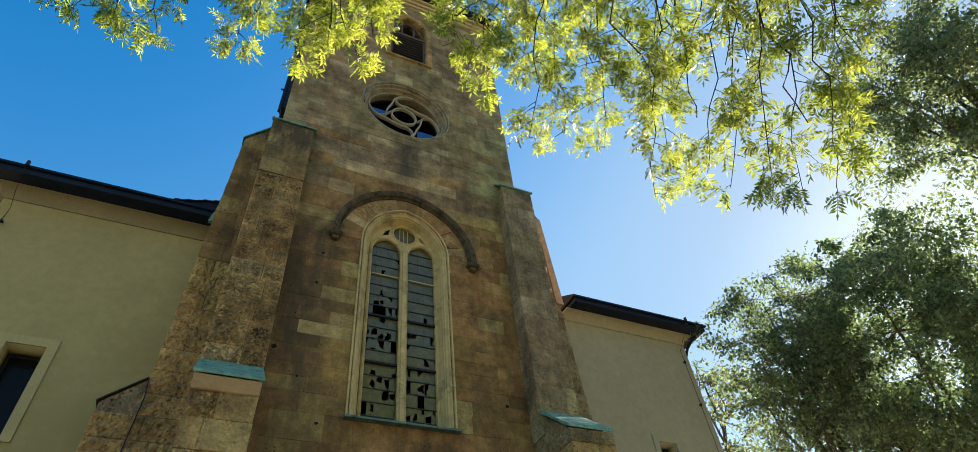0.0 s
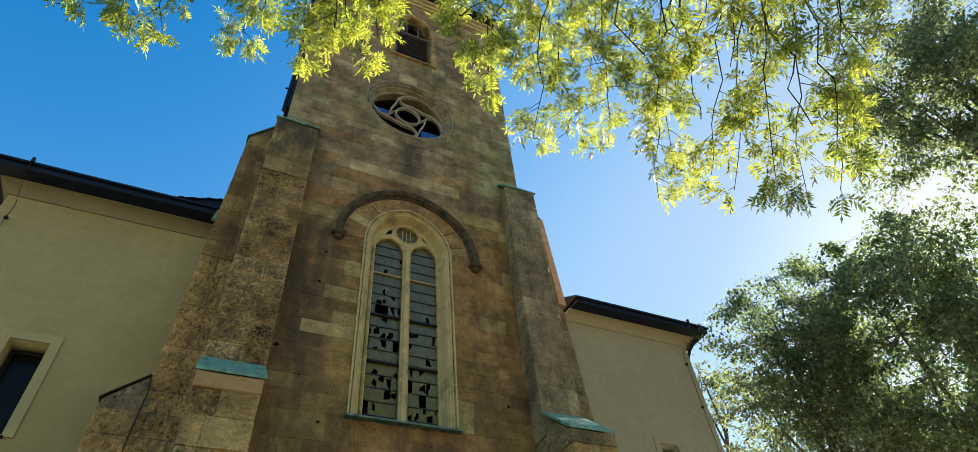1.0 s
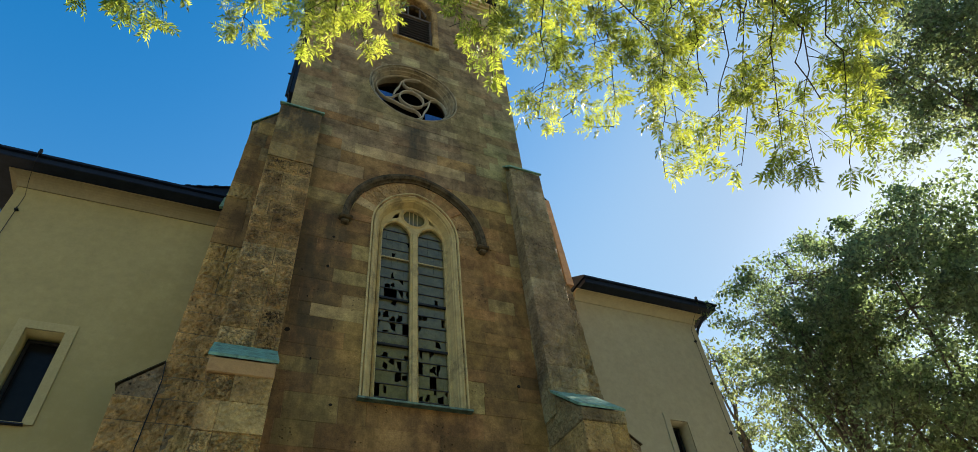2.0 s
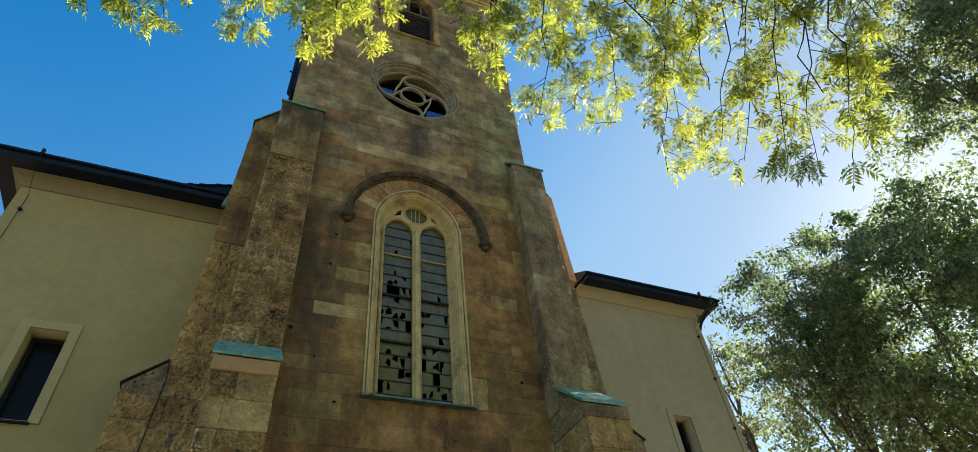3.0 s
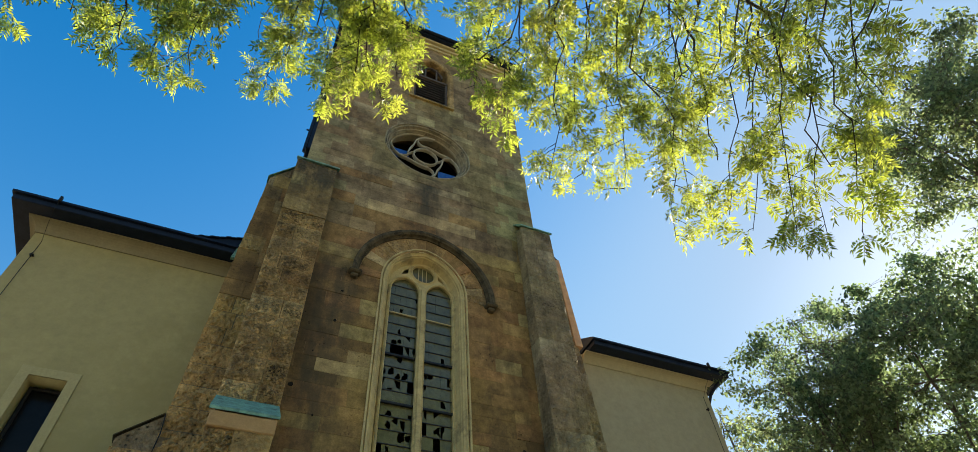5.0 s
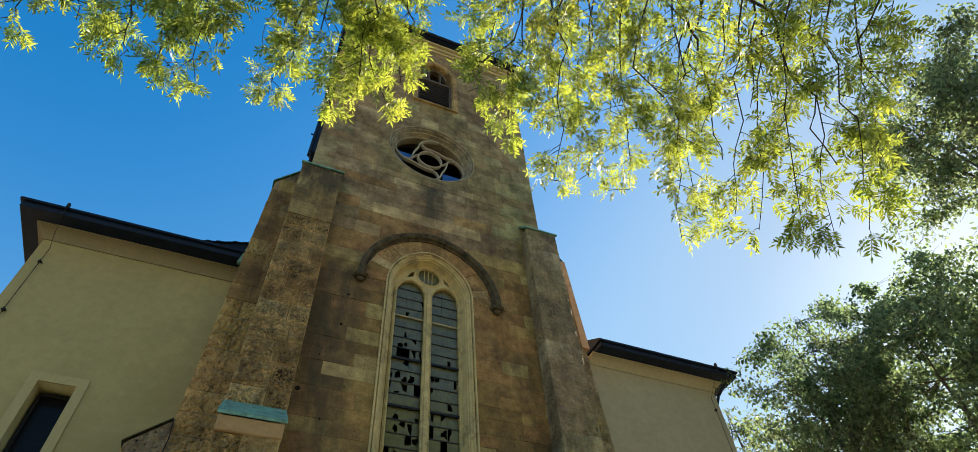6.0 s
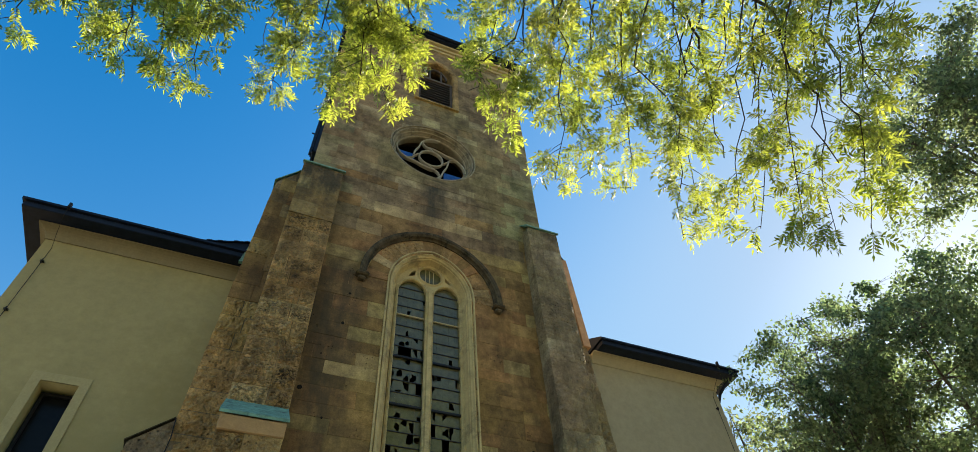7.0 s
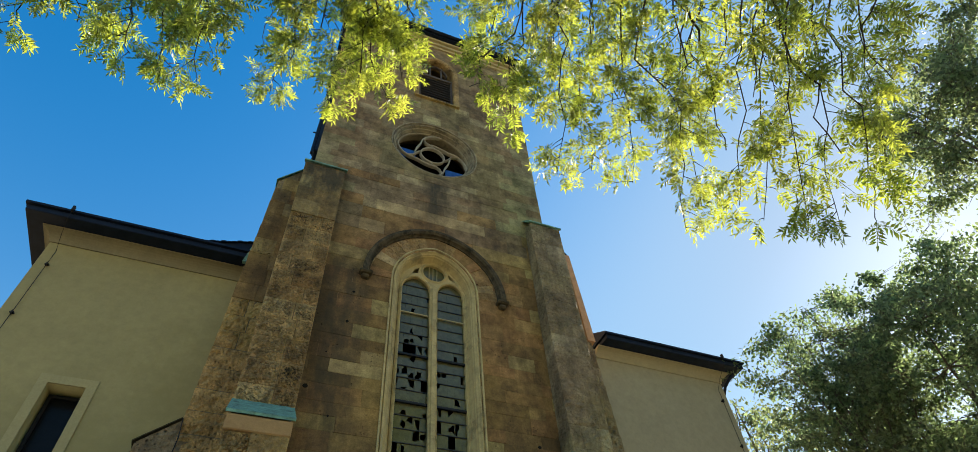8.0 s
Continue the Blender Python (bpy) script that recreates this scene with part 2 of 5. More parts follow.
M_COURSE = plain("smooth_warm_stone", (0.385, 0.245, 0.105), 0.9, 0, 0.25, 3, 0.004, (0.30, 0.185, 0.08))
# orange tone paints the sun that catches the buttress edge
M_ORANGE = plain("sunlit_edge_stone", (0.50, 0.30, 0.165), 0.9, 0, 0.2, 5, 0.004)


def glass_sheet(name, colour, rough):
    m, t, b = material(name, rough)
    base = ramp(t, noise_of(t, 9, 5, 0.7), [(0.3, tuple(c * 0.7 for c in colour)), (0.7, tuple(c * 1.25 for c in colour))])
    t.links.new(base, b.inputs["Base Color"])
    b.inputs["IOR"].default_value = 1.5
    bump(t, b, noise_of(t, 5, 3, 0.5), 0.25, 0.004)
    return m


M_QUARRY = glass_sheet("obscured_window_glass", (0.112, 0.110, 0.050), 0.14)
M_QUARRY.node_tree.nodes["Principled BSDF"].inputs["Specular IOR Level"].default_value = 0.45
M_BLIND = glass_sheet("unlit_window_glass", (0.006, 0.007, 0.008), 0.2)
M_BLIND.node_tree.nodes["Principled BSDF"].inputs["Specular IOR Level"].default_value = 0.12
# the blue of mirrored sky is put into the base colour of these panes
M_BLUE = glass_sheet("sky_painted_glass", (0.022, 0.07, 0.25), 0.06)


# ---- building helpers ----
def part(name, bm, mat, parent=None, label=""):
    """Links a bmesh (or mesh) as one mesh object under a thing or a part."""
    if isinstance(bm, bmesh.types.BMesh):
        me = bpy.data.meshes.new(name)
        bmesh.ops.recalc_face_normals(bm, faces=bm.faces)
        bm.to_mesh(me)
        bm.free()
    else:
        me = bm
    if mat and not me.materials:
        me.materials.append(mat)
    ob = new(name, me)
    ob.parent = parent
    if parent is not None and parent.type == "EMPTY":
        ob.matrix_parent_inverse = Matrix.Translation(-parent.location)
    if label:
        tagged(ob, label)
    return ob


def box(bm, x0, x1, y0, y1, z0, z1, bev=0.0):
    vs = [bm.verts.new((x, y, z)) for x in (x0, x1) for y in (y0, y1) for z in (z0, z1)]
    fs = [bm.faces.new([vs[i] for i in q]) for q in
          ((0, 1, 3, 2), (4, 6, 7, 5), (0, 4, 5, 1), (2, 3, 7, 6), (0, 2, 6, 4), (1, 5, 7, 3))]
    if bev:
        bmesh.ops.bevel(bm, geom=list({e for f in fs for e in f.edges}), offset=bev, segments=1, affect="EDGES")
    return vs


def prism(bm, outline, y0, y1):
    """An outline of (x, z) pairs pushed from y0 to y1."""
    a = [bm.verts.new((x, y0, z)) for x, z in outline]
    b = [bm.verts.new((x, y1, z)) for x, z in outline]
    bm.faces.new(a)
    bm.faces.new(b[::-1])
    for i in range(len(a)):
        j = (i + 1) % len(a)
        bm.faces.new((a[i], b[i], b[j], a[j]))


def prism_x(bm, outline, x0, x1):
    """An outline of (y, z) pairs pushed from x0 to x1."""
    a = [bm.verts.new((x0, y, z)) for y, z in outline]
    b = [bm.verts.new((x1, y, z)) for y, z in outline]
    bm.faces.new(a)
    bm.faces.new(b[::-1])
    for i in range(len(a)):
        j = (i + 1) % len(a)
        bm.faces.new((a[i], b[i], b[j], a[j]))


def plate(name, loops, y0, y1, mat, parent, bevel=0.0, label=""):
    """A flat plate in the xz plane with holes: the first loop is its edge, the others are cut out."""
    cu = bpy.data.curves.new(name, "CURVE")
    cu.dimensions, cu.fill_mode = "2D", "BOTH"
    cu.extrude = (y1 - y0) / 2 - bevel
    cu.bevel_depth, cu.bevel_resolution = bevel, 1
    cu.offset = -bevel
    for loop in loops:
        s = cu.splines.new("POLY")
        s.points.add(len(loop) - 1)
        for p, (x, z) in zip(s.points, loop):
            p.co = (x, z, 0, 1)
        s.use_cyclic_u = True
    tmp = bpy.data.objects.new("tmp", cu)
    me = bpy.data.meshes.new_from_object(tmp)
    bpy.data.objects.remove(tmp)
    w = bmesh.new()
    w.from_mesh(me)
    bmesh.ops.remove_doubles(w, verts=w.verts, dist=1e-5)
    w.to_mesh(me)
    w.free()
    me.name = name
    me.transform(Matrix.Translation((0, (y0 + y1) / 2, 0)) @ Matrix.Rotation(radians(90), 4, "X"))
    return part(name, me, mat, parent, label)


def arch(c, z0, zs, a, e, n=14):
    """The outline of an arched opening: half-width a, springing at zs, centres e past the middle."""
    r, top = a + e, math.acos(e / (a + e))
    right = [(c - e + r * math.cos(top * i / n), zs + r * math.sin(top * i / n)) for i in range(n + 1)]
    return [(c + a, z0)] + right + [(2 * c - x, z) for x, z in right[::-1][1:]] + [(c - a, z0)]


def circle(c, z, r, n=40):
    return [(c + r * math.cos(2 * math.pi * i / n), z + r * math.sin(2 * math.pi * i / n)) for i in range(n)]


def sweep(bm, rails):
    """Joins rails (lists of points, one for each corner of a profile) into a closed moulding with capped ends."""
    vs = [[bm.verts.new(p) for p in rail] for rail in rails]
    k = len(vs)
    for i in range(k):
        for j in range(len(vs[0]) - 1):
            bm.faces.new((vs[i][j], vs[i][j + 1], vs[(i + 1) % k][j + 1], vs[(i + 1) % k][j]))
    bm.faces.new([v[0] for v in vs])
    bm.faces.new([v[-1] for v in vs][::-1])


def arch_moulding(bm, c, z0, zs, a, e, profile):
    """A moulding round an arched opening; the profile is (outwards, y) pairs."""
    sweep(bm, [[(x, y, z) for x, z in arch(c, z0, zs, a + o, e)] for o, y in profile])


def ring_moulding(bm, c, z, r, profile, n=48):
    vs = [[bm.verts.new((c + (r + o) * math.cos(2 * math.pi * i / n), y, z + (r + o) * math.sin(2 * math.pi * i / n)))
           for i in range(n)] for o, y in profile]
    for i in range(len(vs)):
        for j in range(n):
            bm.faces.new((vs[i][j], vs[i][(j + 1) % n], vs[(i + 1) % len(vs)][(j + 1) % n], vs[(i + 1) % len(vs)][j]))


def tube(bm, pts, r0, r1, sides=5):
    """A tapering round limb along the points."""
    rings = []
    n = len(pts)
    for i, p in enumerate(pts):
        d = (pts[min(i + 1, n - 1)] - pts[max(i - 1, 0)]).normalized()
        side = d.orthogonal().normalized()
        up = d.cross(side)
        rad = r0 + (r1 - r0) * i / (n - 1)
        rings.append([bm.verts.new(p + (side * math.cos(2 * math.pi * k / sides) + up * math.sin(2 * math.pi * k / sides)) * rad) for k in range(sides)])
    for a, b in zip(rings, rings[1:]):
        for k in range(sides):
            bm.faces.new((a[k], a[(k + 1) % sides], b[(k + 1) % sides], b[k]))
    bm.faces.new(rings[0][::-1])
    bm.faces.new(rings[-1])


def thing(name, at, label, category, group="", kind=""):
    """An Empty at the base of a thing."""
    ob = tagged(new(name), label, category, group, kind)
    ob.location = at
    return ob


# ---- ground ----
bm = bmesh.new()
N = 24
gv = [[bm.verts.new((-400 + 800 * i / N, -400 + 800 * j / N, 0)) for j in range(N + 1)] for i in range(N + 1)]
for i in range(N):
    for j in range(N):
        bm.faces.new((gv[i][j], gv[i + 1][j], gv[i + 1][j + 1], gv[i][j + 1]))
tagged(part("ground", bm, M_BOUNCE_GROUND), "unseen sandy ground round the church, toned to bounce warm light", "ground", kind="structure")

# ---- church tower: the plan ----
FY = 8.5                     # plane of the tower front
CX = 2.765                   # its middle
TX0, TX1 = -0.19, 5.72       # its corners
TOP = 21.95                  # underside of the eaves cornice
WC, WA, WE = 2.80, 0.71, 0.20      # pointed window: middle, half-width inside, offset of the arch centres
WSILL, WSPRING = 6.36, 10.24
OC, OZ, OR = 2.755, 15.42, 1.06    # round window
BC, BA, BE = 2.79, 0.57, 0.26     # bell opening
BSILL, BSPRING = 18.16, 20.25

tower = thing("church_tower", (CX, FY, 0), "tall brown ashlar church tower with buttresses", "church tower")

# masonry core behind the facing blocks, with the openings cut through
core = plate("front_wall", [
    [(TX0 + 0.01, 0), (TX1 - 0.01, 0), (TX1 - 0.01, TOP), (TX0 + 0.01, TOP)],
    arch(WC, WSILL - 0.05, WSPRING, WA + 0.20, WE), circle(OC, OZ, OR + 0.15), arch(BC, BSILL - 0.03, BSPRING, BA + 0.1, BE),
], FY + 0.009, FY + 0.75, M_MORTAR, tower)
bm = bmesh.new()
box(bm, TX0 + 0.01, TX0 + 0.7, FY + 0.75, FY + 5.2, 0, TOP)
box(bm, TX1 - 0.7, TX1 - 0.01, FY + 0.75, FY + 5.2, 0, TOP)
box(bm, TX0 + 0.01, TX1 - 0.01, FY + 5.2, FY + 5.9, 0, TOP)
side_walls = part("rear_wall", bm, M_STONE_FAR, tower)
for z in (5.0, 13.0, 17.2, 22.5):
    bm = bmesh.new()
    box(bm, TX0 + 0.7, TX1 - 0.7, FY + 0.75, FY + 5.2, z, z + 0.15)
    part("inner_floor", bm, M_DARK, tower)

# eaves cornice, gutter and roof
bm = bmesh.new()
for o, z0, z1 in ((0.05, TOP, TOP + 0.12), (0.12, TOP + 0.12, TOP + 0.26), (0.22, TOP + 0.26, TOP + 0.36)):
    box(bm, TX0 - o, TX1 + o, FY - o, FY + 5.9 + o, z0, z1, 0.015)
part("cornice", bm, M_BAND, tower, "pale moulded stone cornice")
bm = bmesh.new()
o = 0.34
e0, e1 = TOP + 0.365, TOP + 0.52
lo = [bm.verts.new(p) for p in ((TX0 - o, FY - o, e0), (TX1 + o, FY - o, e0), (TX1 + o, FY + 5.9 + o, e0), (TX0 - o, FY + 5.9 + o, e0))]
hi = [bm.verts.new((v.co.x, v.co.y, e1)) for v in lo]
tip = bm.verts.new((CX, FY + 2.95, e1 + 3.2))
bm.faces.new(lo)
for i in range(4):
    bm.faces.new((lo[i], lo[(i + 1) % 4], hi[(i + 1) % 4], hi[i]))
    bm.faces.new((hi[i], hi[(i + 1) % 4], tip))
part("roof", bm, M_SHEET, tower, "dark sheet-metal roof with a plain eaves edge")
bm = bmesh.new()
ring = [(math.cos(a) * 0.07, math.sin(a) * 0.07) for a in [math.pi + math.pi * i / 6 for i in range(7)]]
prism_x(bm, [(FY - o - 0.06 + y, e1 - 0.02 + z) for y, z in ring], TX0 - o, TX1 + o)
part("gutter", bm, M_SHEET, tower)

# dark louvred hood on the side wall, seen edge-on
bm = bmesh.new()
box(bm, TX0 - 0.10, TX0 + 0.02, FY + 0.05, FY + 0.75, 13.9, 18.2, 0.02)
box(bm, TX0 - 0.16, TX0 - 0.10, FY + 0.02, FY + 0.12, 13.75, 18.3, 0.01)
for k in range(3):
    box(bm, TX0 - 0.22, TX0 - 0.12, FY + 0.03, FY + 0.06, 14.6 + k * 1.3, 14.63 + k * 1.3)
part("side_shutter", bm, M_SHEET, tower, "dark metal shutter on the side wall")

# ---- pointed window ----
win = part("pointed_window", (lambda b: (arch_moulding(b, WC, WSILL, WSPRING, WA, WE, [
    (0.235, -0.03), (0.205, -0.03), (0.198, 0.025), (0.184, 0.025), (0.176, -0.004), (0.152, -0.006), (0.132, 0.03), (0.108, 0.045), (0.098, 0.085),
    (0.084, 0.09), (0.074, 0.15), (0.056, 0.21), (0.040, 0.255), (0.024, 0.262), (0.0, 0.265), (0.0, 0.46), (0.235, 0.46)]), b)[1])(bmesh.new()), M_DRESSED, tower,
    "tall two-light pointed window with moulded sandstone jambs")
SET = 0.17                                  # how far the tracery stands behind the jamb's outer mouldings
TC, TA = 2.846, 0.745                       # tracery: middle, half-width
LA, LE = 0.298, 0.08                        # one light: half-width, offset of its arch centres
L0, L1 = TC - 0.384, TC + 0.384
TSPRING = 10.40
LSP = TSPRING - 0.13
HC = TSPRING + 0.48                         # middle of the small roundel
loops = [arch(TC, WSILL, TSPRING, TA, WE),
         arch(L0, WSILL + 0.01, LSP, LA, LE), arch(L1, WSILL + 0.01, LSP, LA, LE), circle(TC, HC, 0.255, 28)]
for s in (-1, 1):
    loops.append([(TC + s * 0.33, HC + 0.08), (TC + s * 0.35, HC - 0.08), (TC + s * 0.50, HC - 0.15), (TC + s * 0.42, HC + 0.01)])
plate("tracery", loops, FY + SET + 0.085, FY + SET + 0.165, M_DRESSED, win, 0.018)
for lc in (L0, L1):
    bm = bmesh.new()
    arch_moulding(bm, lc, WSILL + 0.02, LSP, LA, LE, [(0.045, 0.075), (0.02, 0.06), (0.0, 0.085), (0.0, 0.13), (0.045, 0.13)])
    for v in bm.verts:
        v.co.y += FY + SET
    part("light_moulding", bm, M_DRESSED, win)
bm = bmesh.new()
ring_moulding(bm, TC, HC, 0.245, [(0.055, FY + SET + 0.08), (0.025, FY + SET + 0.055), (0.0, FY + SET + 0.085), (0.0, FY + SET + 0.13), (0.055, FY + SET + 0.13)], 28)
part("roundel_moulding", bm, M_DRESSED, win)
bm = bmesh.new()
prism(bm, [(TC - 0.06, WSILL), (TC + 0.06, WSILL), (TC + 0.06, LSP), (TC - 0.06, LSP)], FY + SET + 0.09, FY + SET + 0.2)
sweep(bm, [[(TC + dx, FY + SET + y, WSILL), (TC + dx, FY + SET + y, LSP + 0.1)] for dx, y in ((-0.08, 0.1), (-0.035, 0.03), (0.035, 0.03), (0.08, 0.1))])
part("mullion", bm, M_DRESSED, win)
# the moulded jamb lies in the plane of the front
for v in win.data.vertices:
    v.co.y += FY
bm = bmesh.new()
prism_x(bm, [(FY - 0.12, WSILL - 0.09), (FY - 0.12, WSILL - 0.055), (FY + 0.42, WSILL + 0.13), (FY + 0.42, WSILL - 0.09)], WC - 0.97, WC + 0.97)
part("sill", bm, M_SILL, win, "dull green copper-covered sill")
# glazing: rows of narrow quarries between lead bars, many broken out
GY = FY + SET + 0.165
rng = random.Random(7)
ROW = 0.2565
Z_GLASS = 6.315
SMASHED = [0.5, 0.5, 0.42, 0.46, 0.5, 0.12, 0.36, 0.40, 0.34, 0.34, 0.22, 0.20, 0.05, 0.10, 0.06, 0.0, 0.0]


def hole(x0, x1, z0, z1):
    """The ragged outline of a smashed corner or middle of one quarry."""
    n = rng.randint(8, 11)
    cx, cz = rng.uniform(x0, x1), rng.uniform(z0, z1)
    wide, tall = (x1 - x0) * rng.uniform(0.45, 0.8), (z1 - z0) * rng.uniform(0.28, 0.6)
    out = []
    for i in range(n):
        a = 2 * math.pi * (i + rng.uniform(-0.25, 0.25)) / n
        d = rng.uniform(0.45, 1.4)
        out.append((min(max(cx + wide * d * math.cos(a), x0), x1), min(max(cz + tall * d * math.sin(a), z0), z1)))
    return out


for lc in (L0, L1):
    x0, x1 = lc - LA - 0.02, lc + LA + 0.02
    slots = 5
    step = (x1 - x0) / slots
    for row, share in enumerate(SMASHED):
        z = Z_GLASS + row * ROW
        z1 = z + ROW - 0.003
        run = False                          # holes keep together
        for k in range(slots):
            a, b = x0 + k * step + 0.0006, x0 + (k + 1) * step - 0.0006
            lots = [[(a, z), (b, z), (b, z1), (a, z1)]]
            run = rng.random() < share * (1.35 if run else 0.85)
            if run and rng.random() < 0.10:
                continue
            if run:
                lots.append(hole(a + 0.004, b - 0.004, z + 0.006, z1 - 0.006))
            tilt = rng.uniform(-0.004, 0.004)
            plate("pane", lots, GY + tilt, GY + 0.004 + tilt, M_QUARRY, win)
    for k in range(len(SMASHED) + 1):
        zz = Z_GLASS + k * ROW
        bm = bmesh.new()
        if k in (5, 9):
            box(bm, x0, x1, GY - 0.055, GY - 0.016, zz - 0.032, zz + 0.016, 0.004)
            part("saddle_bar", bm, M_IRON, win)
        elif k == 13:
            box(bm, x0, x1, GY - 0.05, GY - 0.016, zz - 0.015, zz + 0.012, 0.004)
            part("saddle_bar", bm, M_BAND, win, "pale saddle bar")
        else:
            box(bm, x0, x1, GY - 0.018, GY - 0.005, zz - 0.010, zz + 0.007)
            part("lead_bar", bm, M_LEAD, win)
bm = bmesh.new()
prism(bm, circle(TC, HC, 0.275, 20), GY, GY + 0.004)
part("pane", bm, M_QUARRY, win)
for k in (-1, 0, 1):
    bm = bmesh.new()
    box(bm, TC + k * 0.09 - 0.007, TC + k * 0.09 + 0.007, GY - 0.02, GY - 0.004, HC - 0.26, HC + 0.26)
    part("roundel_bar", bm, M_BAND, win)

# hood mould with carved stops
bm = bmesh.new()
HS = WSPRING - 0.06
HA, HE = 1.40, 0.12
sweep(bm, [[(x, FY + y, z) for x, z in arch(WC, HS - 0.02, HS, HA + o2, HE, 18)]
           for o2, y in ((0.0, 0.05), (0.0, -0.02), (0.025, -0.03), (0.04, -0.06), (0.045, -0.10), (0.075, -0.12), (0.09, -0.135), (0.15, -0.135), (0.155, -0.115), (0.13, -0.02), (0.13, 0.05))])
hood = part("hood_mould", bm, M_HOOD, tower, "dark mossy hood mould over the window")
for s in (-1, 1):
    bm = bmesh.new()
    x = WC + s * (HA + 0.075)
    box(bm, x - 0.13, x + 0.13, FY - 0.16, FY + 0.05, HS - 0.11, HS - 0.02, 0.03)
    box(bm, x - 0.075, x + 0.075, FY - 0.11, FY + 0.05, HS - 0.20, HS - 0.105, 0.03)
    part("carved_stop", bm, M_HOOD, hood)
# relieving arch between the window and the hood
rng = random.Random(3)
inner, outer = arch(WC, HS - 0.02, HS - 0.02, WA + 0.225, WE, 9), arch(WC, HS - 0.02, HS - 0.02, HA - 0.005, HE, 9)
for i in range(1, len(inner) - 2):
    bm = bmesh.new()
    y = FY - rng.uniform(0.0, 0.02)
    q = [inner[i], inner[i + 1], outer[i + 1], outer[i]]
    mx, mz = sum(p[0] for p in q) / 4, sum(p[1] for p in q) / 4
    prism(bm, [(mx + (x - mx) * 0.975, mz + (z - mz) * 0.975) for x, z in q], y, FY + 0.12)
    part("arch_stone", bm, rng.choice((M_SIDE, M_STONE, M_PALE, M_STONE, M_SIDE)), tower)

# ---- round window ----
oculus = part("round_window", bmesh.new(), M_RING, tower, "round traceried window with deep moulded rings")
bm = bmesh.new()
ring_moulding(bm, OC, OZ, OR, [(0.175, FY + 0.01), (0.165, FY - 0.012), (0.140, FY - 0.012), (0.130, FY + 0.05), (0.112, FY + 0.06), (0.104, FY + 0.02),
                               (0.078, FY + 0.025), (0.066, FY + 0.09), (0.054, FY + 0.13), (0.044, FY + 0.105), (0.026, FY + 0.115), (0.012, FY + 0.18),
                               (0.0, FY + 0.205), (0.0, FY + 0.5), (0.175, FY + 0.5)])
bmesh.ops.recalc_face_normals(bm, faces=bm.faces)
bm.to_mesh(oculus.data)
bm.free()
oculus.data.materials.clear()
oculus.data.materials.append(M_RING)


def curved_bar(name, pts, w, y0, y1, mat, parent):
    """A chamfered stone bar along a line of (x, z) points."""
    m = bmesh.new()
    rails = [[] for _ in range(6)]
    n = len(pts)
    for i, (x, z) in enumerate(pts):
        (xa, za), (xb, zb) = pts[max(i - 1, 0)], pts[min(i + 1, n - 1)]
        d = math.hypot(xb - xa, zb - za) or 1
        nx, nz = -(zb - za) / d, (xb - xa) / d
        for rail, (o, y) in zip(rails, ((-1, y1), (-1, y0 + 0.025), (-0.35, y0), (0.35, y0), (1, y0 + 0.025), (1, y1))):
            rail.append((x + nx * o * w / 2, y, z + nz * o * w / 2))
    sweep(m, rails)
    return part(name, m, mat, parent)


def polar(r, a, cx=OC, cz=OZ):
    return (cx + r * math.cos(radians(a)), cz + r * math.sin(radians(a)))


TY0, TY1 = FY + 0.215, FY + 0.30
curved_bar("tracery_bar", [polar(1.035, 9 * k) for k in range(41)], 0.06, TY0, TY1, M_RING, oculus)
curved_bar("tracery_bar", [polar(0.34, 12 * k) for k in range(31)], 0.042, TY0 - 0.015, TY1, M_TRACERY, oculus)


def eased(stops, n=6):
    """A smooth run through (radius, angle) stops."""
    out = []
    for i in range(len(stops) - 1):
        p0, p1, p2, p3 = stops[max(i - 1, 0)], stops[i], stops[i + 1], stops[min(i + 2, len(stops) - 1)]
        for k in range(n):
            f = k / n
            out.append(tuple(0.5 * (2 * b + (c - a) * f + (2 * a - 5 * b + 4 * c - d) * f * f + (3 * b - a - 3 * c + d) * f ** 3)
                             for a, b, c, d in zip(p0, p1, p2, p3)))
    return out + [stops[-1]]


for k in range(4):
    t0 = 150 - 90 * k
    # a bar that runs beside the eye and whirls out to the rim, and the branch that ties it back
    for stops, width, lift in (([(0.50, 38), (0.495, 8), (0.56, -20), (0.74, -36), (0.90, -52), (1.035, -74)], 0.044, 0.015),
                               ([(0.80, -40), (0.60, -40), (0.49, -50), (0.36, -70)], 0.036, 0.008)):
        curved_bar("tracery_bar", [polar(q, t0 + a) for q, a in eased(stops)], width, TY0 - lift, TY1, M_TRACERY, oculus)
for x0, x1, z0, z1 in ((-0.95, -0.45, -0.30, 0.12), (0.40, 0.92, -0.85, -0.35)):
    bm = bmesh.new()
    prism(bm, [(OC + x0, OZ + z0), (OC + x1, OZ + z0), (OC + x1, OZ + z1), (OC + x0, OZ + z1)], FY + 0.32, FY + 0.325)
    part("pane", bm, M_BLUE, oculus)

# ---- bell opening ----
LOUVRE = 19.93              # top of the louvres
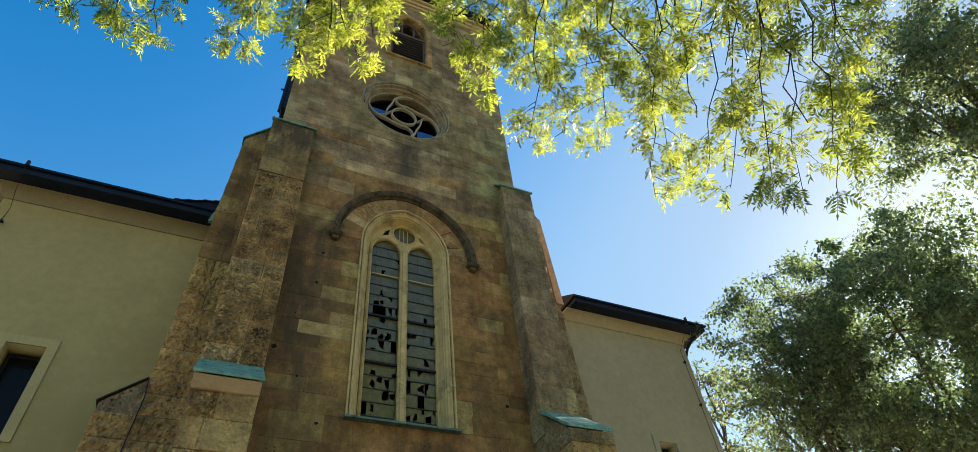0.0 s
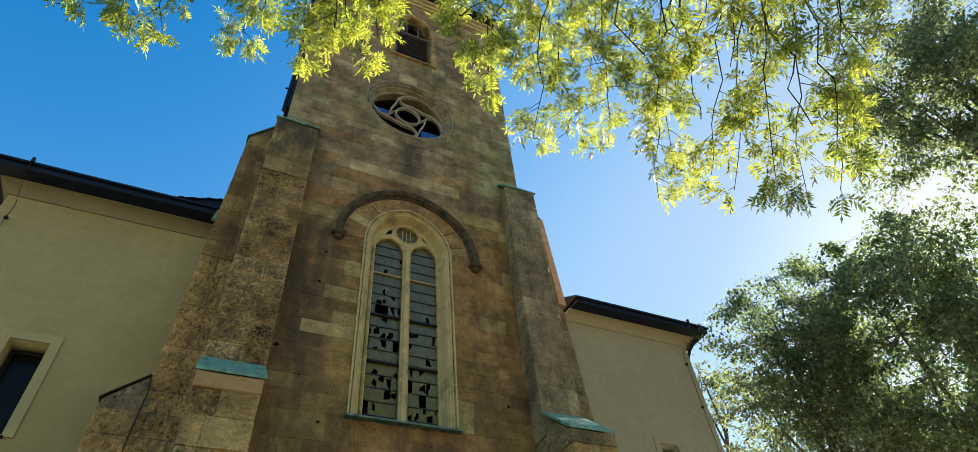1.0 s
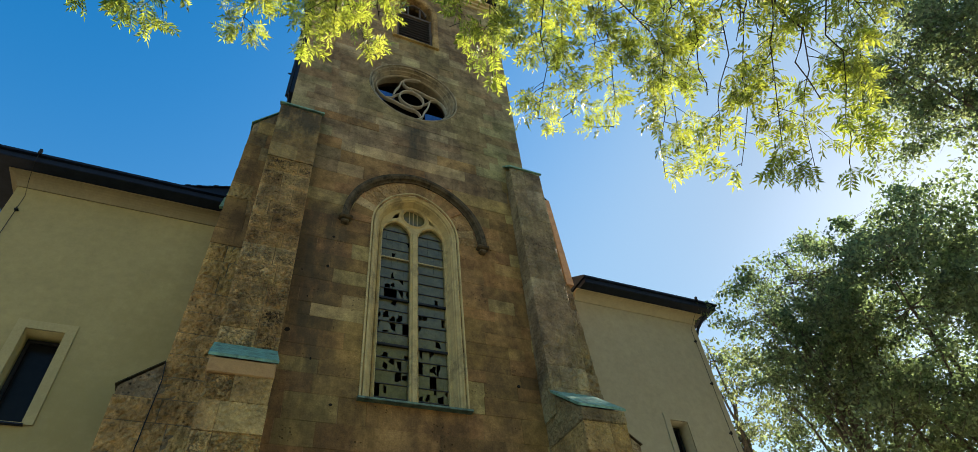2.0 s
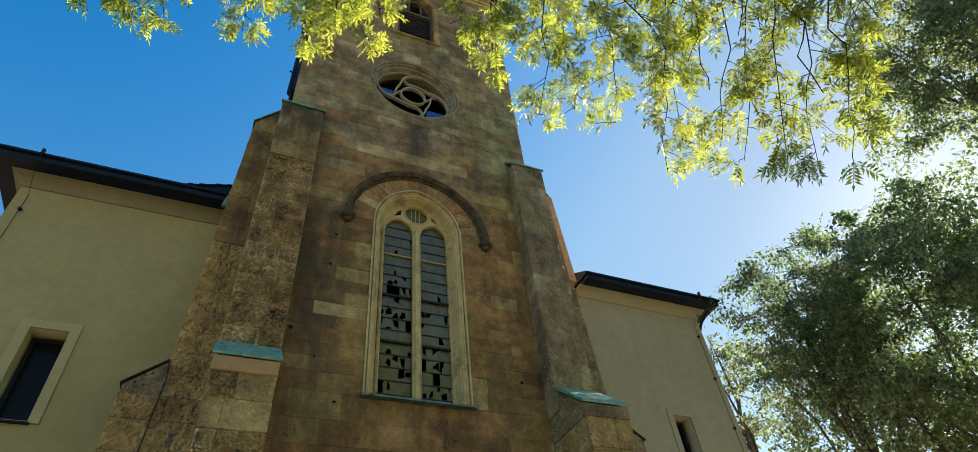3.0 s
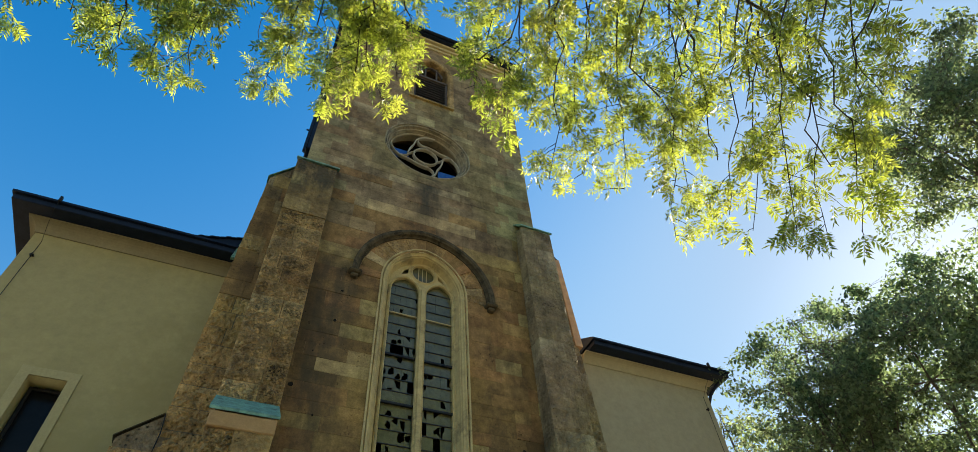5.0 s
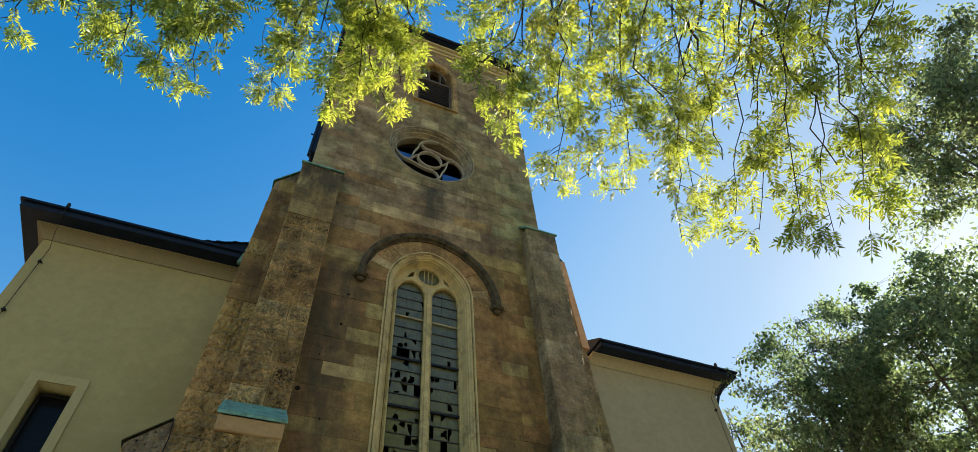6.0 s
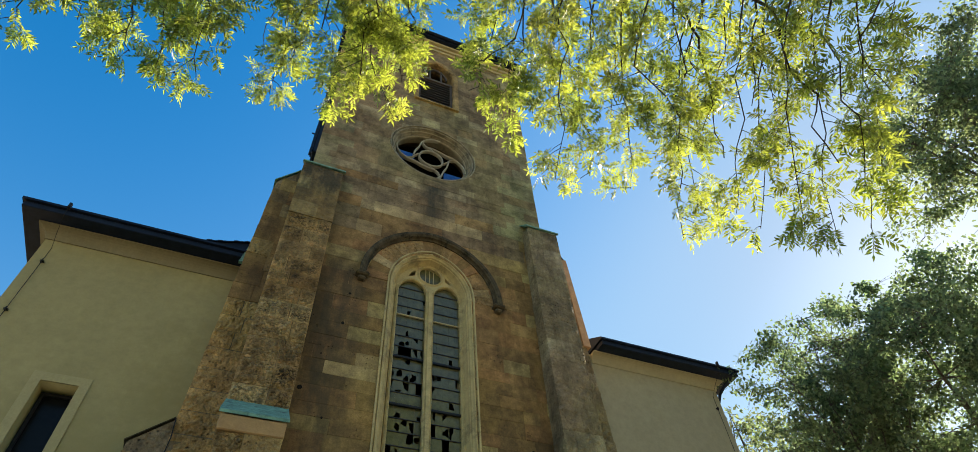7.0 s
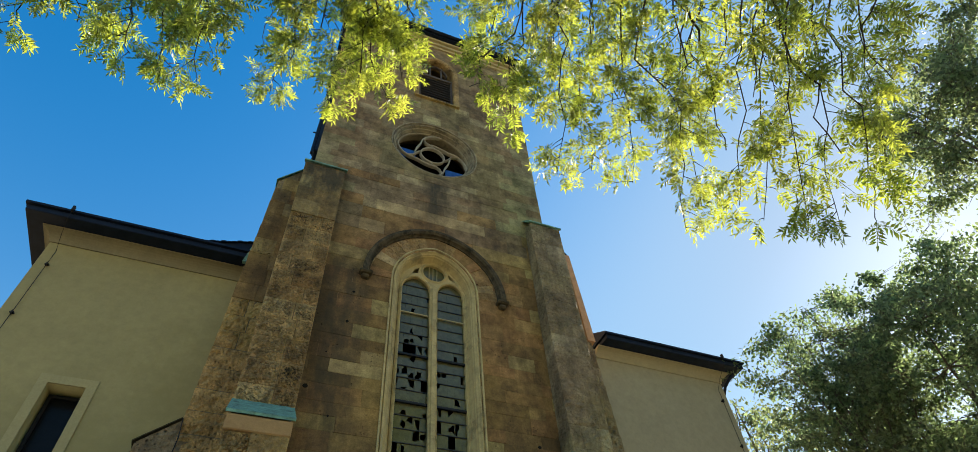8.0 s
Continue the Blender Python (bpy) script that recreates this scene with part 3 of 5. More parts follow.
bell = part("bell_opening", (lambda b: (arch_moulding(b, BC, BSILL, BSPRING, BA, BE, [
    (0.17, FY - 0.012), (0.14, FY - 0.02), (0.03, FY - 0.012), (0.0, FY + 0.03), (0.0, FY + 0.4), (0.17, FY + 0.4)]), b)[1])(bmesh.new()),
    M_SIDE, tower, "pointed bell opening with dark wooden louvres")
bm = bmesh.new()
prism_x(bm, [(FY - 0.08, BSILL - 0.10), (FY - 0.08, BSILL - 0.06), (FY + 0.3, BSILL + 0.02), (FY + 0.3, BSILL - 0.10)], BC - 0.72, BC + 0.72)
part("sill", bm, M_SIDE, bell)
bm = bmesh.new()
box(bm, BC - BA, BC - BA + 0.07, FY + 0.12, FY + 0.3, BSILL, LOUVRE, 0.01)
box(bm, BC + BA - 0.07, BC + BA, FY + 0.12, FY + 0.3, BSILL, LOUVRE, 0.01)
box(bm, BC - BA, BC + BA, FY + 0.10, FY + 0.3, LOUVRE - 0.05, LOUVRE + 0.06, 0.01)
part("louvre_frame", bm, M_TIMBER, bell)
z = BSILL + 0.06
while z < LOUVRE - 0.12:
    bm = bmesh.new()
    prism_x(bm, [(FY + 0.13, z), (FY + 0.13, z + 0.025), (FY + 0.29, z + 0.15), (FY + 0.29, z + 0.125)], BC - BA + 0.07, BC + BA - 0.07)
    part("slat", bm, M_TIMBER, bell)
    z += 0.155
bm = bmesh.new()
for k in (-1, 1):
    box(bm, BC + k * 0.2 - 0.03, BC + k * 0.2 + 0.03, FY + 0.16, FY + 0.22, LOUVRE + 0.06, BSPRING + 0.62, 0.01)
arch_moulding(bm, BC, BSPRING + 0.05, BSPRING + 0.06, 0.36, 0.14, [(0.05, FY + 0.14), (0.0, FY + 0.14), (0.0, FY + 0.22), (0.05, FY + 0.22)])
part("louvre_head", bm, M_TIMBER, bell)

# ---- buttresses: caps; their blocks come last ----
UF_TOP, UF_LOW, LF = 8.20, 8.06, 7.33       # fronts of the upper stage (top, foot) and of the lower stage
CAP_LO, CAP_HI, CAP_TOP = 6.05, 6.66, 13.25
FRONT = {"west": (-0.36, 0.525), "east": (5.15, 5.97)}
FOOT = {"west": (-0.33, 0.475), "east": (5.15, 5.97)}


def front_buttress(key):
    x0, x1 = FRONT[key]
    f0, f1 = FOOT[key]
    b = part("buttress", (lambda m: (prism_x(m, [(LF + 0.03, 0), (LF + 0.03, CAP_LO - 0.05), (UF_LOW + 0.03, CAP_HI - 0.06),
        (UF_TOP + 0.03, CAP_TOP - 0.5), (FY + 0.05, CAP_TOP - 0.1), (FY + 0.05, 0)], max(x0, f0) + 0.03, min(x1, f1) - 0.03), m)[1])(bmesh.new()), M_SIDE if key == "west" else M_GREY, tower,
        "stepped ashlar buttress with green copper weatherings")
    m = bmesh.new()
    d = 0.035
    prism_x(m, [(LF - d, CAP_LO - 0.045), (LF - d, CAP_LO + 0.0), (UF_LOW + 0.02, CAP_HI + 0.03), (UF_LOW + 0.02, CAP_HI - 0.02), (LF + 0.0, CAP_LO - 0.03)],
            f0 - d, f1 + d)
    part("copper_cap", m, M_COPPER, b, "green weathered copper sheet cap")
    m = bmesh.new()
    box(m, f0 - 0.012, f1 + 0.012, LF - 0.022, FY - 0.06, CAP_LO - 0.27, CAP_LO - 0.05, 0.014)
    part("cap_course", m, M_COURSE if key == "west" else M_GREY, b, "smooth stone course under the cap")
    m = bmesh.new()
    prism_x(m, [(UF_TOP - 0.05, CAP_TOP - 0.37), (UF_TOP - 0.05, CAP_TOP - 0.33), (FY, CAP_TOP + 0.02), (FY, CAP_TOP - 0.02), (UF_TOP, CAP_TOP - 0.36)],
            x0 - 0.03, x1 + 0.04)
    part("copper_cap", m, M_COPPER, b, "green weathered copper sheet cap")
    return b


butt_w = front_buttress("west")
butt_e = front_buttress("east")

SF = 8.67                                    # fronts of the side buttresses


def side_buttress(s):
    """s: -1 on the west corner, 1 on the east one."""
    c = TX0 if s < 0 else TX1
    up, low, foot = c + s * 0.63, c + s * (0.77 if s < 0 else 1.0), c + s * (1.28 if s < 0 else 1.58)
    prof = [(c, 0), (foot, 0), (foot, 6.19), (low, 6.62), (up, 12.57), (c, 13.38)]
    if s > 0:
        prof = prof[::-1]
    m = bmesh.new()
    prism(m, [(c + (x - c) * 0.98, z - 0.02 if z else 0) for x, z in prof], SF + 0.02, SF + 0.72)
    b = part("side_buttress", m, M_GREY, tower, "ashlar buttress on the tower's side with a steep stone weathering")
    m = bmesh.new()
    prism(m, [(up + s * 0.03, 12.545), (up + s * 0.03, 12.575), (c, 13.415), (c, 13.375)], SF - 0.02, SF + 0.74)
    part("weathering", m, M_COPPER if s < 0 else M_SHEET, b)
    m = bmesh.new()
    prism(m, [(foot + s * 0.01, 6.18), (foot + s * 0.01, 6.196), (low, 6.636), (low, 6.62)], SF - 0.006, SF + 0.73)
    part("weathering", m, M_HOOD, b)
    return b, up, low, foot


side_w = side_buttress(-1)
side_e = side_buttress(1)
bm = bmesh.new()
prism(bm, [(6.39, 9.8), (6.575, 9.8), (6.41, 12.53), (6.28, 12.53)], SF - 0.045, SF + 0.7)
part("edge_band", bm, M_ORANGE, side_e[0], "orange edge strip with sunlight painted in")

# ---- the two plastered annexes ----
HY = 9.35
WALL_TOP = 10.25


def annex(x0, x1, outer, win_x0, win_x1, win_z0, win_z1, label, roof_end, wall_plaster):
    """x0, x1: ends of the front wall; outer: -1 or 1, the free end."""
    a = thing("church_annex", ((x0 + x1) / 2, HY, 0), label, "building", "church annexes")
    plate("front_wall", [[(x0, 0), (x1, 0), (x1, WALL_TOP), (x0, WALL_TOP)],
                         [(win_x0, win_z0), (win_x1, win_z0), (win_x1, win_z1), (win_x0, win_z1)]], HY, HY + 0.5, wall_plaster, a)
    m = bmesh.new()
    xo = x0 if outer < 0 else x1
    xi = x1 if outer < 0 else x0
    box(m, min(xo, xo - outer * 0.5), max(xo, xo - outer * 0.5), HY + 0.5, HY + 6, 0, WALL_TOP)
    box(m, min(xi, xi + outer * 0.4), max(xi, xi + outer * 0.4), HY + 0.5, HY + 6, 0, WALL_TOP)
    box(m, x0, x1, HY + 6, HY + 6.5, 0, WALL_TOP)
    part("wall", m, wall_plaster, a)
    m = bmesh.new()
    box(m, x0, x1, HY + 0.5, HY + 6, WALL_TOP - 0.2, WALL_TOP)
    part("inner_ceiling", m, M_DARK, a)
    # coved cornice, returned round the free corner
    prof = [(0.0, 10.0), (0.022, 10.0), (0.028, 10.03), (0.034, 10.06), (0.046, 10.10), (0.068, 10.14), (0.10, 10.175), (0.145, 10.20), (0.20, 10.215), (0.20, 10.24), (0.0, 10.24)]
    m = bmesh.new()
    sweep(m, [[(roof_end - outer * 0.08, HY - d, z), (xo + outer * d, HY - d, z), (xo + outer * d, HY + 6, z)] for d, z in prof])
    part("cornice", m, M_CORNICE if outer < 0 else wall_plaster, a)
    # eaves and hipped roof
    o2, ze = 0.47, 10.245
    ex0, ex1 = (x0 - o2, roof_end) if outer < 0 else (roof_end, x1 + o2)
    ey0, ey1 = HY - o2, HY + 6.5 + o2
    m = bmesh.new()
    box(m, ex0, ex1, ey0, ey1, ze - 0.01, ze + 0.11, 0.012)
    part("eaves_board", m, M_SHEET, a, "dark boarded eaves")
    m = bmesh.new()
    lo2 = [m.verts.new(p) for p in ((ex0 - 0.04, ey0 - 0.05, ze + 0.115), (ex1 + 0.04, ey0 - 0.05, ze + 0.115), (ex1 + 0.04, ey1, ze + 0.115), (ex0 - 0.04, ey1, ze + 0.115))]
    hi2 = [m.verts.new((v.co.x, v.co.y, ze + 0.16)) for v in lo2]
    rise = 2.5
    if outer < 0:
        r0, r1 = m.verts.new((ex0 + 3.0, (ey0 + ey1) / 2, ze + rise)), m.verts.new((ex1 + 0.04, (ey0 + ey1) / 2, ze + rise))
    else:
        r0, r1 = m.verts.new((ex0 - 0.04, (ey0 + ey1) / 2, ze + rise)), m.verts.new((ex1 - 3.0, (ey0 + ey1) / 2, ze + rise))
    m.faces.new(lo2)
    for i in range(4):
        m.faces.new((lo2[i], lo2[(i + 1) % 4], hi2[(i + 1) % 4], hi2[i]))
    m.faces.new((hi2[0], hi2[1], r1, r0))
    m.faces.new((hi2[2], hi2[3], r0, r1))
    m.faces.new((hi2[1], hi2[2], r1))
    m.faces.new((hi2[3], hi2[0], r0))
    part("roof", m, M_SHEET, a, "dark hipped roof")
    # window: raised plaster band, sill, frame and panes
    g = 0.14
    w = plate("window", [[(win_x0 - g, win_z0 - 0.03), (win_x1 + g, win_z0 - 0.03), (win_x1 + g, win_z1 + g), (win_x0 - g, win_z1 + g)],
                         [(win_x0, win_z0), (win_x1, win_z0), (win_x1, win_z1), (win_x0, win_z1)]], HY - 0.022, HY + 0.004, M_SURROUND if outer < 0 else wall_plaster, a, 0.004,
              "narrow window in a raised pale plaster band")
    m = bmesh.new()
    prism_x(m, [(HY - 0.07, win_z0 - 0.05), (HY - 0.07, win_z0 - 0.03), (HY + 0.36, win_z0 + 0.02), (HY + 0.36, win_z0 - 0.05)], win_x0 - 0.03, win_x1 + 0.03)
    part("sill", m, M_SHEET, w)
    plate("frame", [[(win_x0, win_z0), (win_x1, win_z0), (win_x1, win_z1), (win_x0, win_z1)],
                    [(win_x0 + 0.05, win_z0 + 0.06), (win_x1 - 0.05, win_z0 + 0.06), (win_x1 - 0.05, win_z1 - 0.05), (win_x0 + 0.05, win_z1 - 0.05)]],
          HY + 0.30, HY + 0.36, M_IRON, w, 0.006)
    m = bmesh.new()
    box(m, win_x0 + 0.02, win_x1 - 0.02, HY + 0.335, HY + 0.341, win_z0 + 0.02, win_z1 - 0.02)
    part("pane", m, M_BLIND, w)
    return a


annex_w = annex(-4.18, -0.55, -1, -3.00, -2.49, 5.82, 7.26, "cream plastered annex with a dark hipped roof beside the tower", -0.55, M_PLASTER)
annex_e = annex(6.1, 10.60, 1, 8.79, 9.26, 5.72, 7.18, "cream plastered annex in shade with a dark hipped roof, haze put into its colour", 7.12, M_PLASTER_HAZE)


# the roof climbs in a small saddle against the tower, with a copper flashing
bm = bmesh.new()
prism(bm, [(-1.8, 10.45), (-0.8, 10.45), (-0.83, 11.07), (-0.95, 11.09), (-1.1, 11.02), (-1.25, 11.0), (-1.45, 10.90), (-1.8, 10.83)], HY - 0.05, HY + 1.4)
part("roof_saddle", bm, M_SHEET, annex_w)
# tile ends along the top of the saddle
rt = random.Random(8)
for i in range(10):
    x = -1.82 + 0.098 * i
    z = 10.80 + 0.030 * i + rt.uniform(-0.012, 0.012)
    bm = bmesh.new()
    prism(bm, [(x, z), (x + 0.104, z + 0.03), (x + 0.103, z + 0.052), (x + 0.05, z + 0.046), (x + 0.001, z + 0.024)], HY - 0.09, HY + 0.3)
    part("roof_tile", bm, M_SHEET, annex_w)
bm = bmesh.new()
prism(bm, [(-0.965, 10.10), (-0.90, 10.10), (-0.78, 10.86), (-0.83, 10.88)], 8.86, 8.93)
part("flashing", bm, M_COPPER, annex_w)


def conductor(x, rests, z_end):
    """A lightning conductor: a thin rod over the eaves and down the wall on small holders."""
    c = thing("lightning_conductor", (x, HY, z_end), "thin dark lightning rod on the plastered wall", "lightning rod", "lightning rods")
    m = bmesh.new()
    tube(m, [Vector(p) for p in ((x + 0.03, HY - 0.55, 10.47), (x + 0.02, HY - 0.5, 10.2), (x, HY - 0.24, 9.98), (x, HY - 0.04, 9.78), (x, HY - 0.04, z_end))], 0.006, 0.006, 5)
    part("rod", m, M_IRON, c)
    for z in rests:
        m = bmesh.new()
        box(m, x - 0.032, x + 0.032, HY - 0.055, HY, z - 0.011, z + 0.011, 0.003)
        box(m, x - 0.009, x + 0.009, HY - 0.07, HY - 0.02, z - 0.045, z + 0.03, 0.003)
        part("holder", m, M_IRON, c)
    m = bmesh.new()
    box(m, x + 0.005, x + 0.05, HY - 0.57, HY - 0.50, 10.35, 10.475, 0.008)
    part("eaves_clip", m, M_IRON, c)
    return c


conductor(-3.99, (9.46, 8.36, 7.25, 6.1), 0.2)
conductor(10.40, (9.45, 8.27, 7.04, 5.9), 0.2)
rain = thing("rainwater_pipe", (10.64, HY + 0.1, 0), "dark rainwater pipe at the annex corner", "pipe")
bm = bmesh.new()
tube(bm, [Vector(p) for p in ((10.9, HY - 0.3, 10.26), (10.72, HY + 0.0, 9.95), (10.66, HY + 0.12, 9.7), (10.66, HY + 0.12, 0.1))], 0.04, 0.04, 8)
part("pipe", bm, M_SHEET, rain)

# cable down the side buttress
cable = thing("cable", (-0.95, SF, 0), "thin black cable running down the buttress", "cable")
bm = bmesh.new()
rc = random.Random(2)
pts = [Vector((-0.965 + 0.035 * math.sin(k * 0.9) + 0.012 * rc.uniform(-1, 1), SF - 0.02, 6.6 - 0.3 * k)) for k in range(22)]
tube(bm, pts, 0.009, 0.009, 5)
part("strand", bm, M_IRON, cable)

# raised near-black patches in place of shaded holes in the tower front
for x, z, rad in ((1.12, 8.85, 0.036), (0.62, 7.37, 0.045), (1.16, 9.59, 0.03), (1.44, 6.15, 0.03), (4.74, 6.93, 0.035), (1.05, 6.9, 0.022), (0.85, 8.1, 0.02)):
    bm = bmesh.new()
    n = 7
    prism(bm, [(x + rad * rc.uniform(0.7, 1.1) * math.cos(2 * math.pi * k / n), z + rad * rc.uniform(0.6, 1.0) * math.sin(2 * math.pi * k / n)) for k in range(n)], FY - 0.012, FY + 0.05)
    part("hole_patch", bm, M_DARK, tower)

# ---- trees ----
def leaf_material(name, front, through_colour, share, rough=0.45):
    m = bpy.data.materials.new(name)
    m.use_nodes = True
    t = m.node_tree
    b = t.nodes["Principled BSDF"]
    b.inputs["Roughness"].default_value = rough
    pick = node(t, "NewGeometry").outputs["Random Per Island"]
    own = node(t, "ObjectInfo").outputs["Random"]
    vary = ramp(t, pick, [(0.0, (0.4,)), (1.0, (1.42,))])
    vary2 = ramp(t, own, [(0.0, (0.85,)), (1.0, (1.15,))])
    cloud = ramp(t, noise_of(t, 1.1, 3, 0.5), [(0.3, (0.8, 0.9, 0.8)), (0.7, (1.15, 1.05, 1.0))])
    tone = mixed(t, "MULTIPLY", 1.0, mixed(t, "MULTIPLY", 1.0, vary, vary2), cloud)
    t.links.new(mixed(t, "MULTIPLY", 1.0, front, tone), b.inputs["Base Color"])
    tr = t.nodes.new("ShaderNodeBsdfTranslucent")
    t.links.new(mixed(t, "MULTIPLY", 1.0, through_colour, tone), tr.inputs["Color"])
    mix = t.nodes.new("ShaderNodeMixShader")
    mix.inputs[0].default_value = share
    t.links.new(b.outputs[0], mix.inputs[1])
    t.links.new(tr.outputs[0], mix.inputs[2])
    t.links.new(mix.outputs[0], t.nodes["Material Output"].inputs["Surface"])
    return m


M_ASH = leaf_material("ash_leaf", (0.026, 0.085, 0.050), (0.68, 0.77, 0.10), 0.42, 0.42)
M_LEAF = leaf_material("maple_leaf", (0.072, 0.104, 0.072), (0.27, 0.375, 0.165), 0.5)
M_LIME = leaf_material("lime_leaf", (0.082, 0.112, 0.070), (0.31, 0.40, 0.17), 0.5)
M_LEAF_PALE = leaf_material("willow_leaf", (0.10, 0.13, 0.07), (0.30, 0.36, 0.16), 0.5)
M_BARK = plain("grey_brown_bark", (0.10, 0.08, 0.06), 0.95, 0, 0.4, 9, 0.02, (0.05, 0.045, 0.035))
M_TWIG = plain("dark_twig", (0.035, 0.028, 0.02), 0.9, 0, 0.3, 20, 0.002)


def wander(r, a, b, n, sway, sag=0.0):
    """Points from a to b along an uneven, sagging line."""
    a, b = Vector(a), Vector(b)
    off = Vector((0, 0, 0))
    pts = []
    for i in range(n + 1):
        f = i / n
        if 0 < i < n:
            off = off * 0.7 + Vector((r.gauss(0, sway), r.gauss(0, sway), r.gauss(0, sway)))
        pts.append(a.lerp(b, f) + off * math.sin(math.pi * f) + Vector((0, 0, sag * math.sin(math.pi * f))))
    return pts


def pinnate(seed):
    """One ash leaf, a unit long: a stalk with pairs of pointed leaflets, as points and triangles."""
    r = random.Random(seed)
    vs, fs = [], []

    def bow(x):
        return -0.16 * x * x

    for i in range(4):
        x = i / 3
        vs += [(x, -0.008, bow(x)), (x, 0.008, bow(x))]
        if i:
            k = 2 * i
            fs += [(k - 2, k, k + 1), (k - 2, k + 1, k - 1)]
    spots = [(x, s) for x in (0.30, 0.46, 0.61, 0.75, 0.88) for s in (-1, 1)] + [(0.97, 0)]
    for x, s in spots:
        a = s * radians(r.uniform(48, 68)) if s else r.uniform(-0.1, 0.1)
        length, w = r.uniform(0.33, 0.43), r.uniform(0.046, 0.062)
        droop = r.uniform(-0.5, 0.1)
        c, sn = math.cos(a), math.sin(a)
        base = len(vs)
        for u, v, h in ((0.02, 0, 0), (0.42, w, 0.02), (0.42, -w, 0.02), (0.45, 0, -0.012), (1.0, 0, droop * 0.16)):
            px, py = u * length, v
            vs.append((x + px * c - py * sn, px * sn + py * c, bow(x) + h + droop * u * u * 0.08))
        fs += [(base, base + 3, base + 1), (base, base + 2, base + 3), (base + 3, base + 4, base + 1), (base + 3, base + 2, base + 4)]
    return np.array(vs), np.array(fs)


LEAVES = [pinnate(k) for k in range(6)]
LEAF_MESH = []
for vs, fs in LEAVES:
    me = bpy.data.meshes.new("leaf")
    me.from_pydata(vs.tolist(), [], fs.tolist())
    me.materials.append(M_ASH)
    LEAF_MESH.append(me)


def joined(name, batches, mat, parent):
    """Many small pieces as one mesh: batches of (points, triangles)."""
    vv, ff, n = [], [], 0
    for v, f in batches:
        vv.append(v)
        ff.append(f + n)
        n += len(v)
    me = bpy.data.meshes.new(name)
    me.from_pydata(np.concatenate(vv).tolist(), [], np.concatenate(ff).tolist())
    ob = part(name, me, mat, parent)
    return tagged(ob, kind="stuff")


ash = thing("ash_tree", (2.6, -3.4, 0), "ash tree with long sprays of sunlit pinnate leaves overhead", "tree")
ra = random.Random(21)
bm = bmesh.new()
tube(bm, wander(ra, (2.6, -3.4, -0.1), (2.5, -3.1, 7.0), 8, 0.04), 0.34, 0.22, 12)
tube(bm, wander(ra, (2.5, -3.1, 6.9), (3.6, -4.6, 16.0), 8, 0.1), 0.22, 0.04, 9)
trunk = part("trunk", bm, M_BARK, ash)


def limb(name, pts, r0, r1):
    m = bmesh.new()
    line = []
    for a, b in zip(pts, pts[1:]):
        line += wander(ra, a, b, 5, 0.04)[(1 if line else 0):]
    tube(m, line, r0, r1, 8)
    ob = part("limb", m, M_BARK, ash)
    return ob, line


limb_west = limb("limb", [(2.5, -3.15, 5.6), (0.8, -1.2, 6.9), (-0.6, 0.7, 7.1), (-1.7, 1.6, 6.5), (-2.4, 2.1, 6.2)], 0.11, 0.02)
limb_middle = limb("limb", [(2.5, -3.1, 6.2), (1.3, -1.0, 7.4), (0.4, 0.6, 7.4), (-0.2, 1.3, 6.9), (-0.6, 1.7, 6.7)], 0.10, 0.02)
limb_front = limb("limb", [(2.5, -3.1, 6.6), (2.2, -1.2, 7.5), (1.8, 0.1, 7.4), (1.5, 0.8, 7.1), (1.2, 1.1, 7.0)], 0.12, 0.03)
limb_east = limb("limb", [(2.5, -3.2, 5.2), (3.0, -1.6, 6.4), (3.1, -0.4, 6.5), (2.8, 0.2, 6.4), (2.5, 0.4, 6.4)], 0.12, 0.03)
leaf_batches = []
leaf_parts = 0


def place_leaf(at, way, size, single):
    """One leaf that points along way, its face turned more or less upwards."""
    global leaf_parts
    x = way.normalized()
    up = Vector((ra.gauss(0, 0.38), ra.gauss(0, 0.38), 1))
    y = up.cross(x).normalized()
    z = x.cross(y)
    k = ra.randrange(6)
    if single and leaf_parts < 300:
        leaf_parts += 1
        ob = new("leaf", LEAF_MESH[k])
        ob.parent = ash
        ob.matrix_parent_inverse = Matrix.Translation(-ash.location)
        rot = Matrix((x, y, z)).transposed().to_4x4()
        ob.matrix_basis = Matrix.Translation(at) @ rot @ Matrix.Diagonal((size, size, size, 1))
        return
    vs, fs = LEAVES[k]
    basis = np.array([x, y, z]) * size
    leaf_batches.append((vs @ basis + np.array(at), fs))


